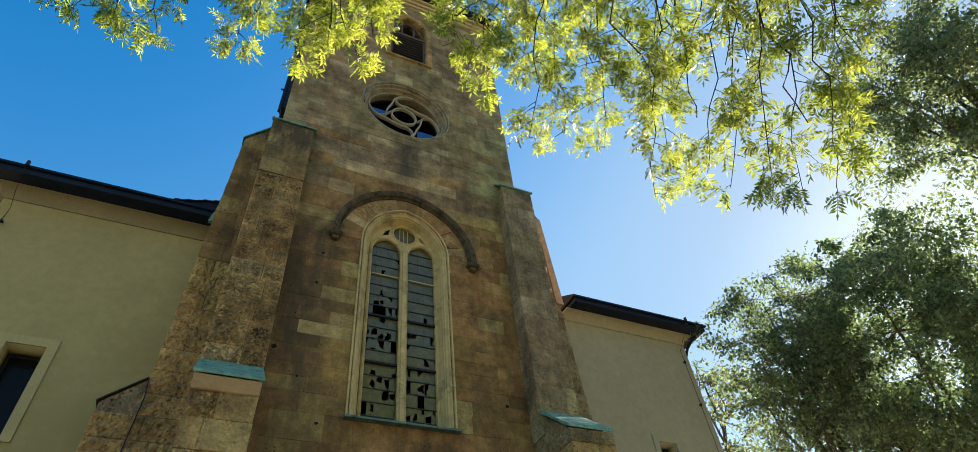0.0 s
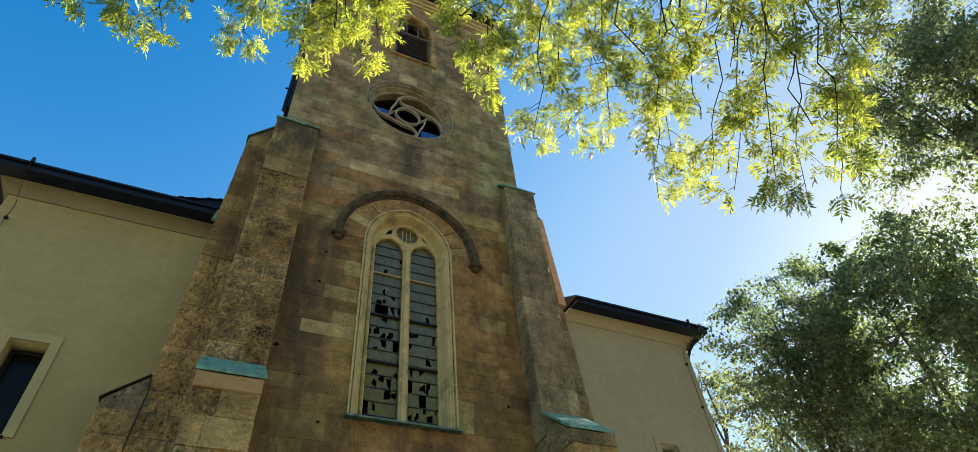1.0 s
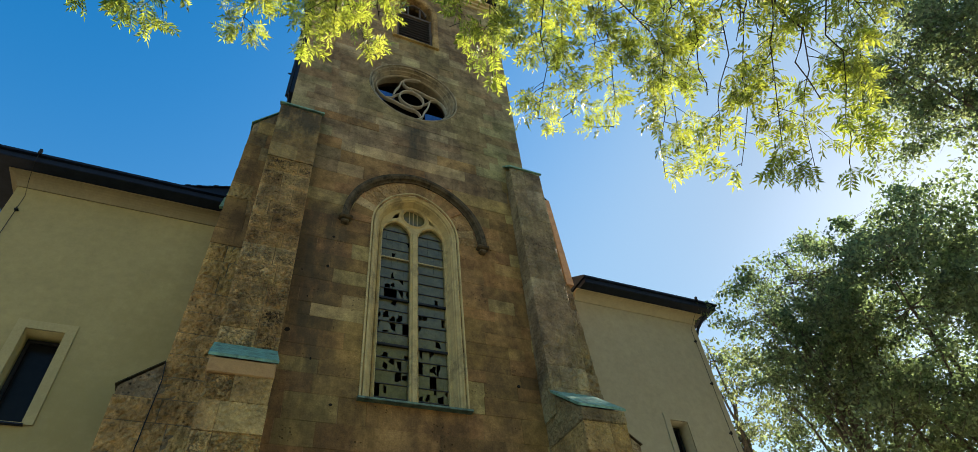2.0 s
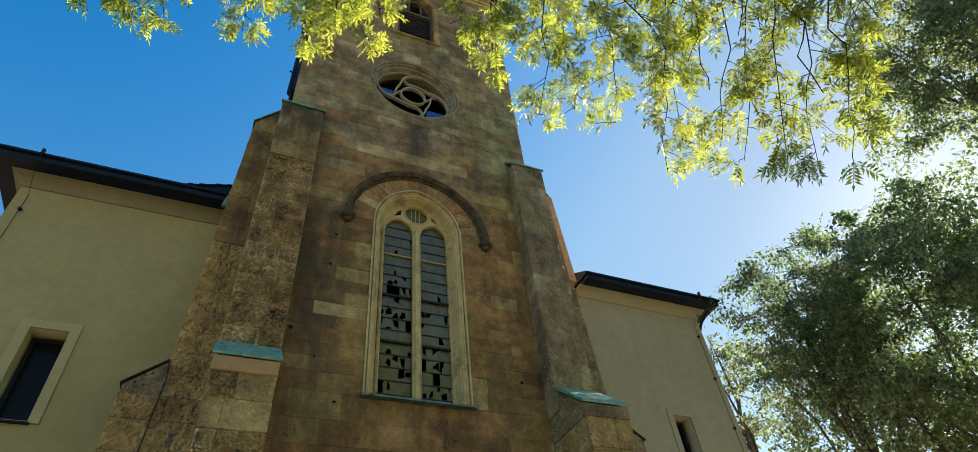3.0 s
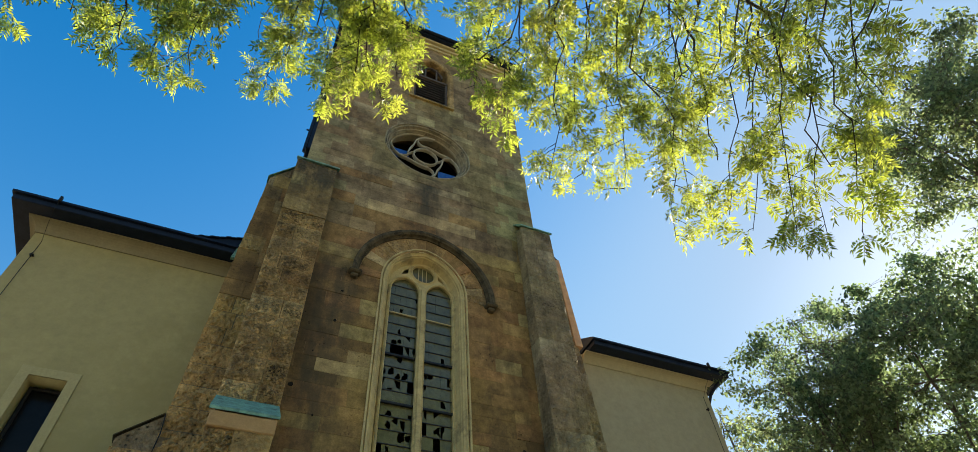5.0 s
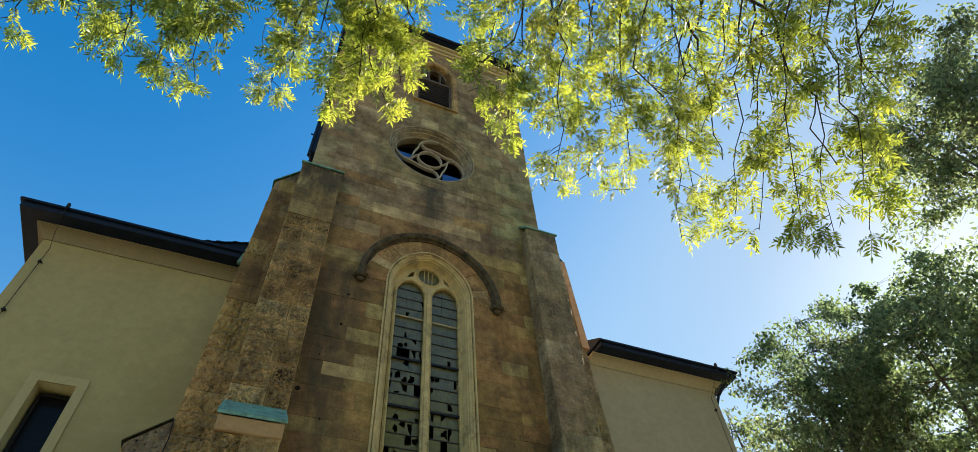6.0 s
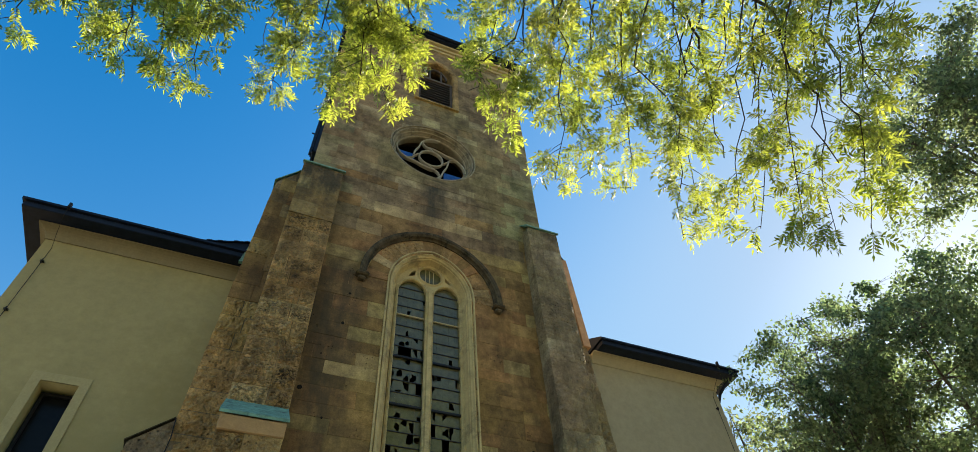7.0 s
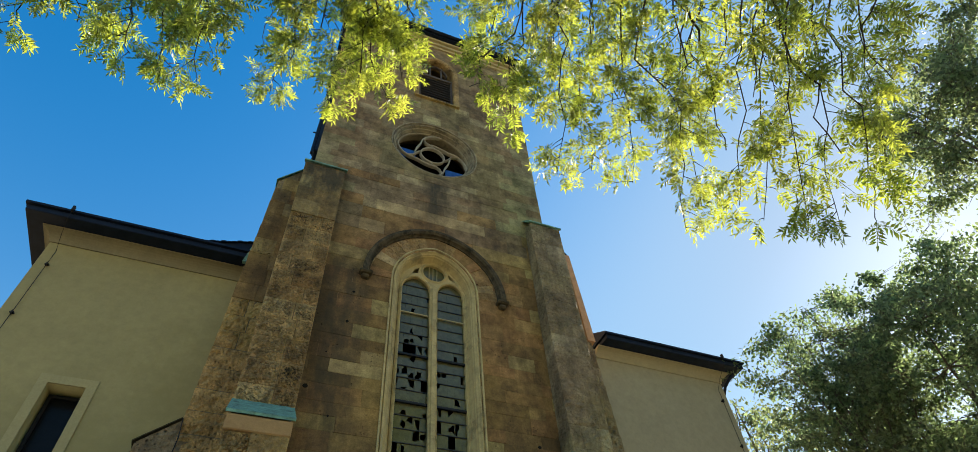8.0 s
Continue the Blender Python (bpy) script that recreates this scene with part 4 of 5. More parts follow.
def bough(carrier, a, b, spread, size=0.15, full=1.0):
    """A leafy spray from a to b, joined to the nearest point of its limb; size: a leaf's length; full: how leafy it is."""
    ob, line = carrier
    a, b = Vector(a), Vector(b)
    b = a.lerp(b, 1.0 if a.x > 0.85 else 0.9 if a.x > -0.7 else 0.78)
    near = min(line, key=lambda p: (p - a).length)
    m = bmesh.new()
    pts = wander(ra, near, a, 4, 0.03, 0.05)[:-1] + wander(ra, a, b, 9, 0.06, 0.04)
    tube(m, pts, 0.010, 0.003, 5)
    length = (b - a).length
    along = (b - a).normalized()
    n = max(4, int(length / 0.10 * full))
    main = pts[4:]
    for i in range(n):
        f = (i + ra.random()) / n
        g = f * (len(main) - 1)
        j = min(int(g), len(main) - 2)
        p = main[j].lerp(main[j + 1], g - j)
        out = Vector((ra.gauss(0, 1), ra.gauss(0, 1), ra.gauss(0, 0.7)))
        out = (out - along * out.dot(along)).normalized()
        way = (out + along * ra.uniform(0.1, 0.8) + Vector((0, 0, -0.15))).normalized()
        reach = ra.uniform(0.06, 0.31) * spread * (1.0 if f < 0.85 else 0.7)
        tip = p + way * reach
        tube(m, [p, p.lerp(tip, 0.5) + Vector((0, 0, 0.012)), tip], 0.0045, 0.002, 3)
        side = way.cross(Vector((ra.gauss(0, 0.3), ra.gauss(0, 0.3), 1))).normalized()
        over = way.cross(side)
        # opposite pairs along the twig, each pair turned against the last, and a tuft at its end
        for k in range(ra.randint(2, 4)):
            q = p.lerp(tip, 1 - 0.22 * k - 0.1 * ra.random())
            pair = side if k % 2 else over
            for s in (-1, 1):
                d = way * ra.uniform(0.35, 0.8) + pair * s * ra.uniform(0.6, 1.0) + Vector((0, 0, ra.gauss(-0.28, 0.2)))
                place_leaf(q, d, size * ra.uniform(0.72, 1.2), f > 0.82 and k == 0)
        place_leaf(tip, way + Vector((ra.gauss(0, 0.3), ra.gauss(0, 0.3), -0.2)), size * ra.uniform(0.8, 1.2), f > 0.82)
    part("bough", m, M_TWIG, ash)


# sprays of the west limb
bough(limb_west, (-2.23, 2.19, 6.04), (-2.39, 2.93, 6.11), 0.9, 0.138, 1.8)
bough(limb_west, (-1.98, 2.07, 5.99), (-1.94, 2.77, 6.15), 0.8, 0.138, 1.8)
bough(limb_west, (-1.66, 1.89, 5.97), (-1.51, 2.88, 5.99), 0.9, 0.138, 1.8)
bough(limb_west, (-1.46, 1.86, 6.17), (-1.17, 3.11, 6.06), 0.9, 0.138, 1.8)
bough(limb_west, (-1.17, 1.76, 6.07), (-1.08, 2.86, 6.0), 0.9, 0.138, 1.8)
bough(limb_west, (-1.2, 1.79, 6.4), (-1.12, 2.7, 6.46), 0.7, 0.138, 1.8)
bough(limb_west, (-1.65, 2.15, 6.42), (-1.78, 2.88, 6.53), 0.9, 0.138, 1.8)
bough(limb_west, (-1.45, 1.96, 6.48), (-1.3, 2.7, 6.66), 0.7, 0.138, 1.8)

# sprays of the middle limb
bough(limb_middle, (-0.58, 1.82, 6.68), (-0.6, 3.12, 6.54), 0.5, 0.138, 1.45)
bough(limb_middle, (-0.47, 1.71, 6.53), (-0.51, 2.76, 6.53), 0.7, 0.138, 1.45)
bough(limb_middle, (-0.31, 1.53, 6.5), (-0.02, 2.95, 6.32), 1.0, 0.138, 1.45)
bough(limb_middle, (-0.11, 1.41, 6.34), (0.13, 2.55, 6.31), 1.1, 0.138, 1.45)
bough(limb_middle, (0.05, 1.45, 6.73), (0.46, 2.88, 6.57), 0.8, 0.138, 1.45)
bough(limb_middle, (0.1, 1.42, 6.44), (0.5, 2.48, 6.38), 0.6, 0.138, 1.45)
bough(limb_middle, (-0.02, 1.73, 6.85), (0.24, 2.66, 6.96), 1.1, 0.138, 1.45)
bough(limb_middle, (-0.19, 1.67, 6.77), (-0.03, 2.64, 6.85), 1.0, 0.138, 1.45)
bough(limb_middle, (0.05, 1.49, 6.52), (0.41, 2.35, 6.63), 0.8, 0.138, 1.45)

# sprays of the front limb
bough(limb_front, (0.9, 1.3, 7.0), (1.02, 1.92, 7.3), 0.55, 0.15, 1.1)
bough(limb_front, (0.91, 1.23, 6.81), (1.13, 2.08, 6.98), 0.8, 0.15, 1.1)
bough(limb_front, (1.2, 1.63, 6.34), (1.05, 2.28, 6.5), 0.6, 0.15, 1.1)
bough(limb_front, (1.11, 1.09, 6.6), (1.55, 2.52, 6.44), 0.8, 0.15, 1.1)
bough(limb_front, (1.36, 1.06, 6.85), (1.7, 2.25, 6.88), 0.9, 0.15, 1.1)
bough(limb_front, (1.41, 0.89, 6.36), (2.0, 2.58, 5.98), 0.9, 0.15, 1.1)
bough(limb_front, (1.63, 0.88, 6.6), (2.39, 2.55, 6.19), 1.1, 0.15, 1.1)
bough(limb_front, (1.74, 0.76, 6.38), (2.65, 2.37, 5.88), 1.1, 0.15, 1.1)
bough(limb_front, (1.86, 0.67, 6.24), (3.09, 2.41, 5.41), 1.0, 0.15, 1.1)
bough(limb_front, (2.17, 0.64, 6.54), (3.37, 2.35, 5.81), 1.0, 0.15, 1.1)
bough(limb_front, (2.45, 0.55, 6.63), (3.02, 2.08, 6.46), 1.1, 0.15, 1.1)
bough(limb_front, (2.36, 0.47, 6.25), (2.95, 1.57, 6.18), 0.9, 0.15, 1.1)
bough(limb_front, (1.46, 1.08, 7.03), (2.15, 2.39, 6.9), 1.0, 0.15, 1.1)
bough(limb_front, (1.91, 0.97, 6.91), (2.67, 2.35, 6.67), 1.1, 0.15, 1.1)

# sprays of the east limb
bough(limb_east, (2.47, 0.38, 6.09), (3.42, 2.05, 5.48), 0.9, 0.178, 0.66)
bough(limb_east, (2.71, 0.31, 6.19), (3.73, 2.11, 5.47), 1.0, 0.178, 0.66)
bough(limb_east, (2.67, 0.23, 5.88), (3.76, 1.8, 5.13), 1.1, 0.178, 0.66)
bough(limb_east, (2.98, 0.18, 6.13), (4.21, 1.81, 5.29), 1.0, 0.178, 0.66)
bough(limb_east, (2.91, 0.12, 5.83), (4.12, 1.54, 5.0), 0.9, 0.178, 0.66)
bough(limb_east, (3.22, 0.07, 6.09), (4.45, 1.37, 5.35), 0.8, 0.178, 0.66)
bough(limb_east, (3.15, 0.01, 5.79), (3.93, 0.69, 5.63), 0.8, 0.178, 0.66)
bough(limb_east, (2.99, 0.28, 6.47), (3.81, 1.43, 6.27), 1.1, 0.178, 0.66)
bough(limb_east, (3.5, -0.11, 6.01), (4.1, 0.34, 6.09), 0.8, 0.178, 0.66)

# stout bare ends of the limbs and long hanging twigs
def hanging_twig(carrier, r0, r1, *pts):
    line = [min(carrier[1], key=lambda p: (p - Vector(pts[0])).length)]
    for p in pts:
        line += wander(ra, line[-1], p, 4, 0.028)[1:]
    m = bmesh.new()
    tube(m, line, r0, r1, 6)
    part("twig", m, M_TWIG, ash)


hanging_twig(limb_front, 0.0152, 0.0049, (2.36, 0.82, 6.61), (2.68, 1.07, 6.4), (2.98, 1.42, 6.12), (3.2, 1.75, 5.8))
hanging_twig(limb_east, 0.0160, 0.0042, (2.59, 0.54, 6.07), (2.94, 0.71, 5.83), (3.3, 0.9, 5.52), (3.58, 1.21, 5.17))
hanging_twig(limb_front, 0.0104, 0.0042, (1.81, 1.3, 7.17), (1.9, 1.66, 7.04), (1.96, 2.16, 6.85))
hanging_twig(limb_front, 0.0112, 0.0035, (1.9, 1.31, 7.14), (2.1, 1.61, 6.98), (2.45, 1.96, 6.71), (2.68, 2.13, 6.53))
hanging_twig(limb_east, 0.0080, 0.0028, (2.7, 0.64, 6.35), (2.82, 0.98, 6.22), (2.89, 1.37, 6.08), (2.95, 1.65, 5.94))
hanging_twig(limb_front, 0.0096, 0.0028, (2.57, 1.01, 6.58), (2.72, 1.42, 6.4), (2.9, 1.86, 6.14))
hanging_twig(limb_middle, 0.0080, 0.0021, (-0.75, 2.39, 7.38), (-0.79, 2.57, 7.3), (-0.83, 2.72, 7.22), (-0.8, 2.95, 7.05))
hanging_twig(limb_middle, 0.0096, 0.0028, (-0.51, 2.32, 7.43), (-0.37, 2.44, 7.4), (-0.18, 2.55, 7.36), (-0.05, 2.75, 7.2))
hanging_twig(limb_east, 0.0096, 0.0035, (2.69, 0.58, 6.01), (2.84, 0.87, 5.87), (3.0, 1.21, 5.67))
hanging_twig(limb_front, 0.0088, 0.0028, (1.59, 1.46, 7.2), (1.79, 1.88, 7.01), (1.88, 2.2, 6.86))

joined("foliage", leaf_batches, M_ASH, ash)


def scattered_leaves(r, nr, spots, leaves, size, clump_r):
    """Small folded leaves in loose clumps round the spots."""
    batches = []
    leaf = np.array([(0, 0, 0), (0.36, 0.27, 0.07), (0.74, 0.2, 0.03), (1, 0, -0.07), (0.74, -0.2, 0.03), (0.36, -0.27, 0.07)])
    tri = np.array([(0, 3, 1), (1, 3, 2), (0, 5, 3), (5, 4, 3)])
    for s in spots:
        n = int(leaves * r.uniform(0.5, 1.4))
        cr = clump_r * r.uniform(0.6, 1.35)
        # a few short sprigs carry the leaves of each clump
        sprigs = nr.normal(0, 1, (6, 3))
        sprigs /= np.linalg.norm(sprigs, axis=1)[:, None]
        own = sprigs[nr.randint(0, 6, n)] * (nr.uniform(0.1, 1.0, (n, 1)) ** 0.7)
        p = (own + nr.normal(0, 0.16, (n, 3)).clip(-0.3, 0.3)) * np.array([cr, cr, cr * 0.75]) + np.array(s)
        x = nr.normal(0, 1, (n, 3)) + np.array([0, 0, -0.5])
        x /= np.linalg.norm(x, axis=1)[:, None]
        up = nr.normal(0, 0.6, (n, 3)) + np.array([0, 0, 1])
        y = np.cross(up, x)
        y /= np.linalg.norm(y, axis=1)[:, None] + 1e-9
        z = np.cross(x, y)
        sc = size * nr.uniform(0.65, 1.25, (n, 1, 1))
        v = (leaf[None, :, 0, None] * x[:, None] + leaf[None, :, 1, None] * y[:, None] + leaf[None, :, 2, None] * z[:, None]) * sc + p[:, None]
        f = (tri[None] + 6 * np.arange(n)[:, None, None]).reshape(-1, 3)
        batches.append((v.reshape(-1, 3), f))
    return batches


def crown_tree(name, label, foot, centre, radii, clumps, leaves, size, mat, seed, hollow=0.45, clump_r=0.55):
    """A broad-leaved tree: trunk, limbs that run to the clumps, and many small folded leaves."""
    r = random.Random(seed)
    nr = np.random.RandomState(seed)
    tree = thing(name, foot, label, "tree")
    c = Vector(centre)
    m = bmesh.new()
    fork = Vector(foot).lerp(Vector((c.x, c.y, c.z - radii[2])), 0.8)
    tube(m, wander(r, foot, fork, 6, 0.06), 0.26, 0.19, 9)
    tube(m, wander(r, fork, c + Vector((0, 0, radii[2] * 0.7)), 8, 0.12), 0.12, 0.02, 7)
    part("trunk", m, M_BARK, tree)
    spots = []
    while len(spots) < clumps:
        d = Vector((r.gauss(0, 1), r.gauss(0, 1), r.gauss(0, 1))).normalized()
        edge = 0.74 + 0.42 * noise.noise(d * 1.9 + Vector((seed, 0, 0))) + 0.16 * noise.noise(d * 5.0)
        f = edge * (hollow + (1 - hollow) * r.random() ** 0.6)
        spots.append(Vector((d.x * radii[0], d.y * radii[1], d.z * radii[2])) * f + c)
    lines = [wander(r, fork.lerp(c, r.uniform(0.0, 0.6)), spots[k * (clumps // 9)], 7, 0.1, 0.1) for k in range(9)]
    joints = [(p, k) for k, pts in enumerate(lines) for p in pts[2:]]
    twigs = [[] for _ in lines]
    for q in spots:
        p, k = min(joints, key=lambda it: (it[0] - q).length)
        twigs[k].append(wander(r, p, q, 4, 0.06))
        for _ in range(3):
            d = Vector((r.gauss(0, 1), r.gauss(0, 1), r.gauss(0.2, 0.7))).normalized()
            twigs[k].append([q, q + d * clump_r * 0.35, q + d * clump_r * 0.68 + Vector((0, 0, -0.05))])
    for pts, some in zip(lines, twigs):
        m = bmesh.new()
        tube(m, pts, 0.07, 0.012, 6)
        for line in some:
            tube(m, line, 0.014 if len(line) > 3 else 0.007, 0.003, 3)
        part("limb", m, M_BARK, tree)
    batches = scattered_leaves(r, nr, spots, leaves, size, clump_r)
    joined("crown", batches, mat, tree)
    return tree


# unseen ash crown added over and behind the path, mirrored in the window
spots = []
for k in range(230):
    d = Vector((ra.gauss(0, 1), ra.gauss(0, 1), ra.gauss(0, 1))).normalized() * (0.45 + 0.55 * ra.random() ** 0.6)
    spots.append(Vector((4.2 + d.x * 6.0, -5.2 + d.y * 3.6, 12.0 + d.z * 5.0)))
for k in range(7):
    bm = bmesh.new()
    tube(bm, wander(ra, (2.6, -3.2, 7.0 + 0.7 * k), spots[k * 30], 8, 0.12, 0.2), 0.09, 0.015, 6)
    part("limb", bm, M_BARK, ash)
joined("upper_crown", scattered_leaves(ra, np.random.RandomState(3), spots, 130, 0.22, 1.0), M_ASH, ash)

crown_tree("broadleaf_tree", "dense broad-leaved tree standing against the sun", (16.9, 7.5, 0), (16.6, 7.3, 9.0), (5.7, 5.7, 5.4),
           430, 270, 0.112, M_LEAF, 4, hollow=0.35, clump_r=0.75)
crown_tree("hornbeam_tree", "light open tree with small sunlit leaves", (14.2, 9.2, 0), (14.0, 8.9, 9.0), (2.7, 2.7, 4.2),
           140, 120, 0.09, M_LIME, 12, hollow=0.3, clump_r=0.6)
crown_tree("lime_tree", "leafy tree with fine foliage hanging into the sunlight", (16.4, 0.2, 0), (15.3, 2.0, 14.25), (2.7, 3.8, 5.2),
           300, 110, 0.115, M_LIME, 9, hollow=0.25, clump_r=0.6)
crown_tree("willow_tree", "pale sunlit tree behind the annex", (17.9, 15.6, 0), (17.5, 15.2, 12.0), (3.2, 3.2, 3.2),
           70, 70, 0.15, M_LEAF_PALE, 15, clump_r=0.6)


# ---- facing blocks of the masonry, last ----
def unit_block(seed, rough=0.0, edge=0.05):
    """A dressed block filling 0..1 in each way, its edges worn; rough: depth of the hewn face at y = 0."""
    r = random.Random(seed)
    m = bmesh.new()
    c = 0.008
    if not rough:
        vs = []
        for x in (0, 1):
            for y in (0, 1):
                for z in (0, 1):
                    sx, sy, sz = c - 2 * c * x, c - 2 * c * y, c - 2 * c * z
                    j = [r.uniform(-0.012, 0.012) for _ in range(3)]
                    p = (x + j[0], y + j[1] * 0.6, z + j[2])
                    vs += [(p[0] + sx, p[1], p[2] + sz * 1.3), (p[0], p[1] + sy, p[2] + sz * 1.3), (p[0] + sx, p[1] + sy, p[2])]
        bv = [m.verts.new(p) for p in vs]
        bmesh.ops.convex_hull(m, input=bv)
    else:
        nx, nz = 9, 6
        g = [[m.verts.new((i / nx, (r.uniform(-rough, rough) if 0 < i < nx and 0 < k < nz else edge * r.uniform(0.8, 1.3)), k / nz))
              for k in range(nz + 1)] for i in range(nx + 1)]
        for i in range(nx):
            for k in range(nz):
                m.faces.new((g[i][k], g[i + 1][k], g[i + 1][k + 1], g[i][k + 1]))
        bk = {(x, z): m.verts.new((x, 1, z)) for x in (0, 1) for z in (0, 1)}
        m.faces.new([g[i][0] for i in range(nx + 1)] + [bk[1, 0], bk[0, 0]])
        m.faces.new([g[i][nz] for i in range(nx, -1, -1)] + [bk[0, 1], bk[1, 1]])
        m.faces.new([g[0][k] for k in range(nz, -1, -1)] + [bk[0, 0], bk[0, 1]])
        m.faces.new([g[nx][k] for k in range(nz + 1)] + [bk[1, 1], bk[1, 0]])
    bmesh.ops.recalc_face_normals(m, faces=m.faces)
    me = bpy.data.meshes.new("stone_block")
    m.to_mesh(me)
    m.free()
    return me


def with_material(me, mat):
    me = me.copy()
    me.materials.append(mat)
    return me


BLOCKS = [with_material(unit_block(k), M_STONE) for k in range(6)]
SIDE_BLOCKS = [with_material(unit_block(10 + k), M_SIDE) for k in range(5)]
DAMP_BLOCKS = [with_material(unit_block(40 + k), M_DAMP) for k in range(4)]
ROUGH_BLOCKS = [with_material(unit_block(20 + k, 0.06, 0.05), M_ROUGH) for k in range(6)]
GREY_BLOCKS = [with_material(unit_block(50 + k, 0.03, 0.03), M_GREY) for k in range(5)]
TOOLED_BLOCKS = [with_material(unit_block(80 + k, 0.025, 0.02), M_TOOLED) for k in range(4)]
UPPER_BLOCKS = [with_material(unit_block(90 + k), M_UPPER) for k in range(5)]
QUOINS = [with_material(unit_block(60 + k), M_QUOIN) for k in range(4)]
PALE_BLOCKS = [with_material(unit_block(70 + k), M_PALE) for k in range(3)]
ROUGH_LOW = [with_material(unit_block(30 + k, 0.022, 0.018), M_ROUGH) for k in range(4)]
J = 0.0016                                   # half a joint


def lay(pool, r, parent, x0, x1, y0, y1, z0, z1, lean=0.0, mirror=True):
    me = r.choice(pool)
    ob = new("stone_block", me)
    ob.parent = parent
    flip = mirror and r.random() < 0.5
    j = 4.5 * J if pool in (ROUGH_BLOCKS, ROUGH_LOW, TOOLED_BLOCKS) else J
    w, d, h = x1 - x0 - 2 * j, y1 - y0, z1 - z0 - 2 * j
    ob.location = (x0 + j, y0 + r.uniform(-0.006, 0.006), z0 + j)
    ob.scale = (w, d, h)
    ob.rotation_euler = (-lean, 0, 0)
    return ob


def courses(r, z0, z1, lo=0.27, hi=0.47):
    out, z = [], z0
    while z < z1 - 0.2:
        h = min(r.uniform(lo, hi), z1 - z)
        if z1 - z - h < 0.2:
            h = z1 - z
        out.append((z, z + h))
        z += h
    return out


def free_runs(x0, x1, za, zb, gaps):
    """What is left of x0..x1 beside the openings at that course."""
    runs = [(x0, x1)]
    for g in gaps:
        spans = [g(za + (zb - za) * k / 8) for k in range(9)] if g is ROUND else [g(za), g((za + zb) / 2), g(zb)]
        if any(s is None for s in spans):
            spans = [s for s in spans if s]
            if not spans:
                continue
        a, b = max(s[0] for s in spans), min(s[1] for s in spans)
        if g is ROUND:
            a, b = min(s[0] for s in spans), max(s[1] for s in spans)
        if b - a < 0.05:
            continue
        runs = [q for p, q2 in runs for q in ((p, min(q2, a)), (max(p, b), q2)) if q[1] - q[0] > 0.04]
    return runs


def arch_gap(c, z0, zs, a, e):
    def gap(z):
        if z < z0 or z > zs + math.sqrt((a + e) ** 2 - e * e):
            return None
        w = a if z <= zs else math.sqrt(max((a + e) ** 2 - (z - zs) ** 2, 0)) - e
        return (c - w, c + w) if w > 0 else None
    return gap


def round_gap(c, zc, rad):
    def gap(z):
        w2 = rad * rad - (z - zc) ** 2
        return (c - math.sqrt(w2), c + math.sqrt(w2)) if w2 > 0 else None
    return gap


ROUND = round_gap(OC, OZ, OR + 0.16)
GAPS = [arch_gap(WC, WSILL - 0.05, WSPRING, WA + 0.20, WE), ROUND, arch_gap(BC, BSILL - 0.03, BSPRING, BA + 0.12, BE),
        arch_gap(WC, HS, HS, HA + 0.06, HE)]


def cut_round(r, za, zb, rad=OR + 0.16):
    """The stones of one course that are cut to the curve of the round window."""
    lo, hi = max(za, OZ - rad), min(zb, OZ + rad)
    if hi - lo < 0.02:
        return
    zs = [lo + (hi - lo) * i / 8 for i in range(9)]
    ws = [math.sqrt(max(rad * rad - (z - OZ) ** 2, 0)) for z in zs]
    wide = max(ws) + 0.001
    for s in (-1, 1):
        m = bmesh.new()
        prism(m, [(OC + s * wide, za + J), (OC + s * wide, zb - J)]
              + ([(OC + s * 0.002, zb - J)] if zb > hi + 0.01 else [])
              + [(OC + s * max(w, 0.002), min(max(z, za + J), zb - J)) for z, w in zip(zs[::-1], ws[::-1])]
              + ([(OC + s * 0.002, za + J)] if za < lo - 0.01 else []), FY + r.uniform(-0.006, 0.006), FY + 0.2)
        part("stone_block", m, M_UPPER, core)


PALE_SPOTS = ((1.5, 3.3, 12.05, 12.65), (0.8, 1.6, 11.35, 11.65), (3.2, 3.85, 12.35, 12.65), (1.35, 1.9, 7.65, 8.3))


def facing(r, p, q, za, zb):
    """The kind of block at a place of the tower front: mossy at the corners, pale where it was renewed."""
    x, z = (p + q) / 2, (za + zb) / 2
    if z > 12.6 and (p < TX0 + 0.05 or q > TX1 - 0.05 or (z < 14.6 and x > TX1 - 1.1)):
        return QUOINS
    if any(a < x < b and c < z < d for a, b, c, d in PALE_SPOTS):
        return PALE_BLOCKS
    if r.random() < (z - 11.5) / 2.5:
        return UPPER_BLOCKS
    return BLOCKS


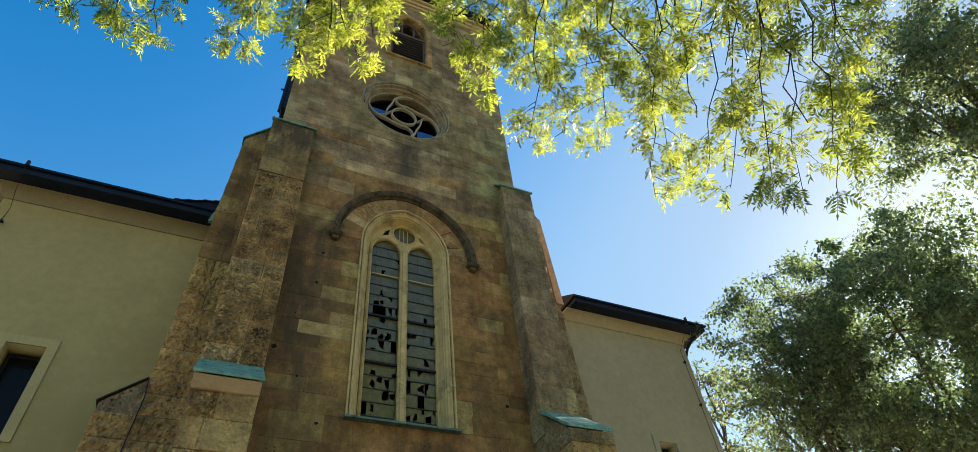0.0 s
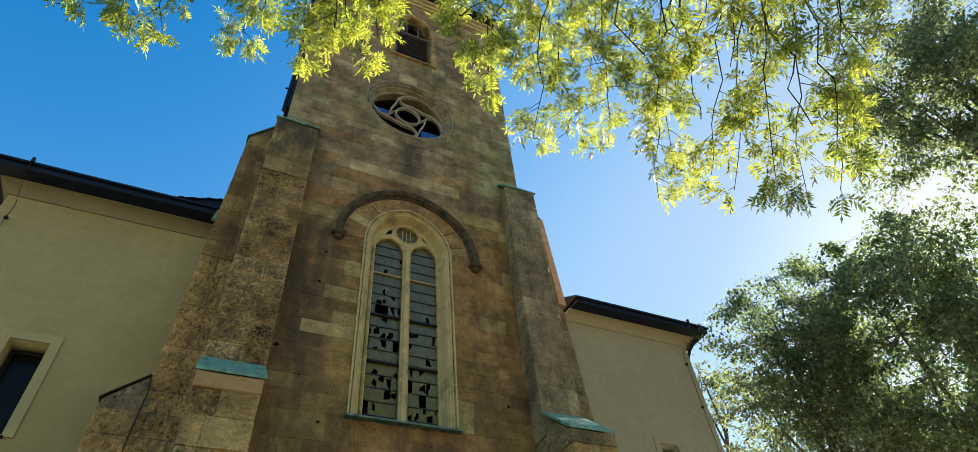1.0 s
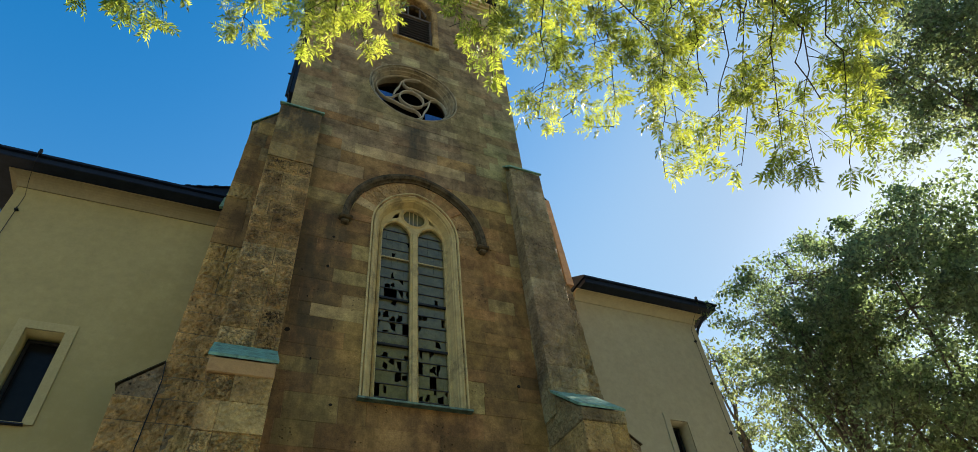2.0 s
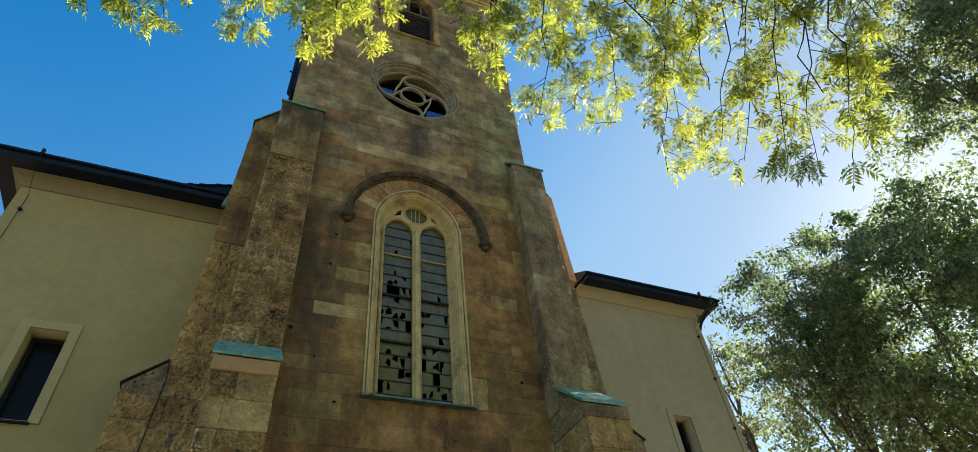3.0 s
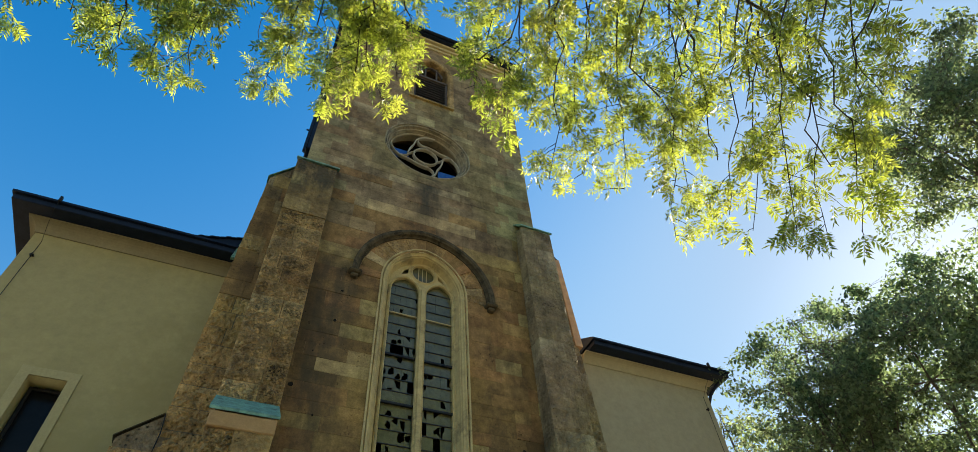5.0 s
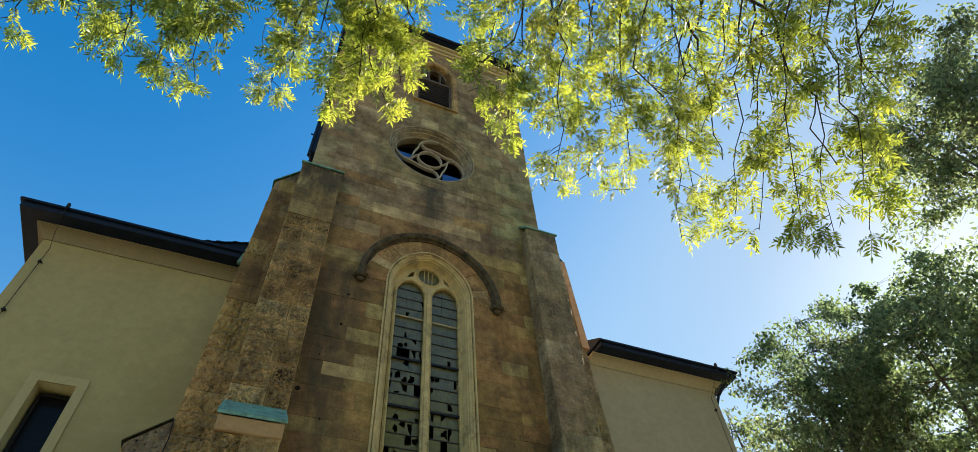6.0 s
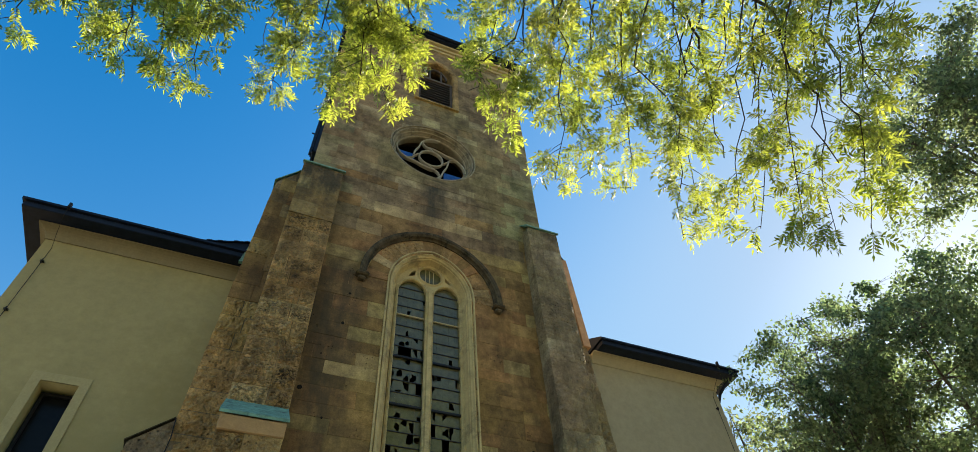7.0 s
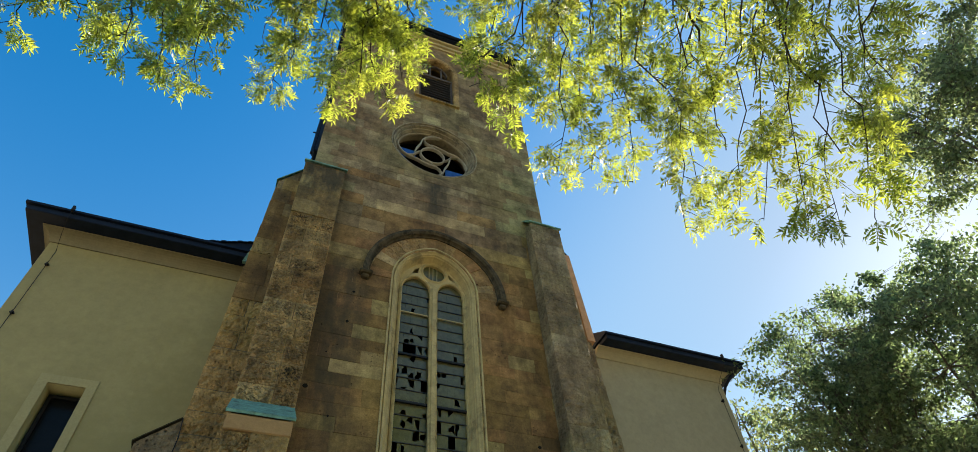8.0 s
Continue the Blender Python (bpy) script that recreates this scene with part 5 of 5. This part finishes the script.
r = random.Random(11)
far = {"upper": bmesh.new(), "quoin": bmesh.new()}
count = 0
for za, zb in courses(r, 0.0, WSILL - 0.06, 0.24, 0.40) + courses(r, WSILL - 0.06, TOP, 0.24, 0.40):
    cut_round(r, za, zb)
    for a, b in free_runs(TX0, TX1, za, zb, GAPS):
        n = max(1, round((b - a) / r.uniform(0.42, 0.78)))
        cuts = [a] + sorted(a + (b - a) * (k + r.uniform(-0.38, 0.38)) / n for k in range(1, n)) + [b]
        for p, q in zip(cuts, cuts[1:]):
            if q - p < 0.03:
                continue
            pool = facing(r, p, q, za, zb)
            if 4.8 < za < 13.6 and count < 300 and q - p > 0.1:
                lay(pool, r, core, p, q, FY, FY + 0.2, za, zb)
                count += 1
            else:
                y = FY + r.uniform(-0.006, 0.006)
                box(far["quoin" if pool is QUOINS else "upper"], p + J, q - J, y, FY + 0.1, za + J, zb - J)
tagged(part("masonry", far["upper"], M_STONE_FAR, core), kind="stuff")
tagged(part("corner_masonry", far["quoin"], M_QUOIN_FAR, core), kind="stuff")

for b, key, pool, low_pool, seed in ((butt_w, "west", ROUGH_BLOCKS, ROUGH_LOW, 5), (butt_e, "east", GREY_BLOCKS, SIDE_BLOCKS, 6)):
    r = random.Random(seed)
    lean = math.atan2(UF_TOP - UF_LOW, CAP_TOP - CAP_HI)
    x0, x1 = FOOT[key]
    for za, zb in courses(r, 0.0, CAP_LO - 0.27, 0.34, 0.46):
        cut = x0 + (x1 - x0) * r.choice((0.3, 0.42, 0.6, 0.7))
        for p, q in ((x0, cut), (cut, x1)):
            lay(SIDE_BLOCKS if b is butt_w and r.random() < 0.4 else low_pool, r, b, p, q, LF, FY - 0.1, za, zb)
    x0, x1 = FRONT[key]
    for za, zb in courses(r, CAP_LO + 0.2, CAP_TOP - 0.38, *((0.34, 0.46) if b is butt_w else (0.42, 0.64))):
        f = max(0, (za - CAP_HI) / (CAP_TOP - CAP_HI))
        y = UF_LOW + (UF_TOP - UF_LOW) * f
        cut = x0 + (x1 - x0) * r.choice((0.3, 0.42, 0.6, 0.7))
        use = pool if za < 10.9 or b is butt_e else DAMP_BLOCKS
        for p, q in ((x0, cut), (cut, x1)):
            lay(use, r, b, p, q, y, FY - 0.02, za, zb, lean)

for b, up, low, foot in (side_w, side_e):
    r = random.Random(int(up * 100))
    s = -1 if up < 0 else 1
    c = TX0 if s < 0 else TX1
    for za, zb in courses(r, 0.0, 13.3, 0.34, 0.46):
        zm = (za + zb) / 2
        if zb < 6.2:
            edge = foot
        elif zb < 12.57:
            edge = low + (up - low) * ((zb if s > 0 else zm) - 6.62) / 5.95 if zm > 6.62 else low
        else:
            edge = c + (up - c) * max(0, (13.36 - zb)) / 0.8
        n = 2 if abs(edge - c) > 0.9 else r.choice((1, 2))
        a, e2 = min(c, edge), max(c, edge)
        if e2 - a < 0.08:
            continue
        cuts = [a] + [a + (e2 - a) * r.uniform(0.35, 0.65)] * (n - 1) + [e2]
        for p, q in zip(cuts, cuts[1:]):
            lay((GREY_BLOCKS if s > 0 else TOOLED_BLOCKS if zm < 9.2 else BLOCKS if r.random() < 0.5 else DAMP_BLOCKS), r, b, p, q, SF, SF + 0.7, za, zb)
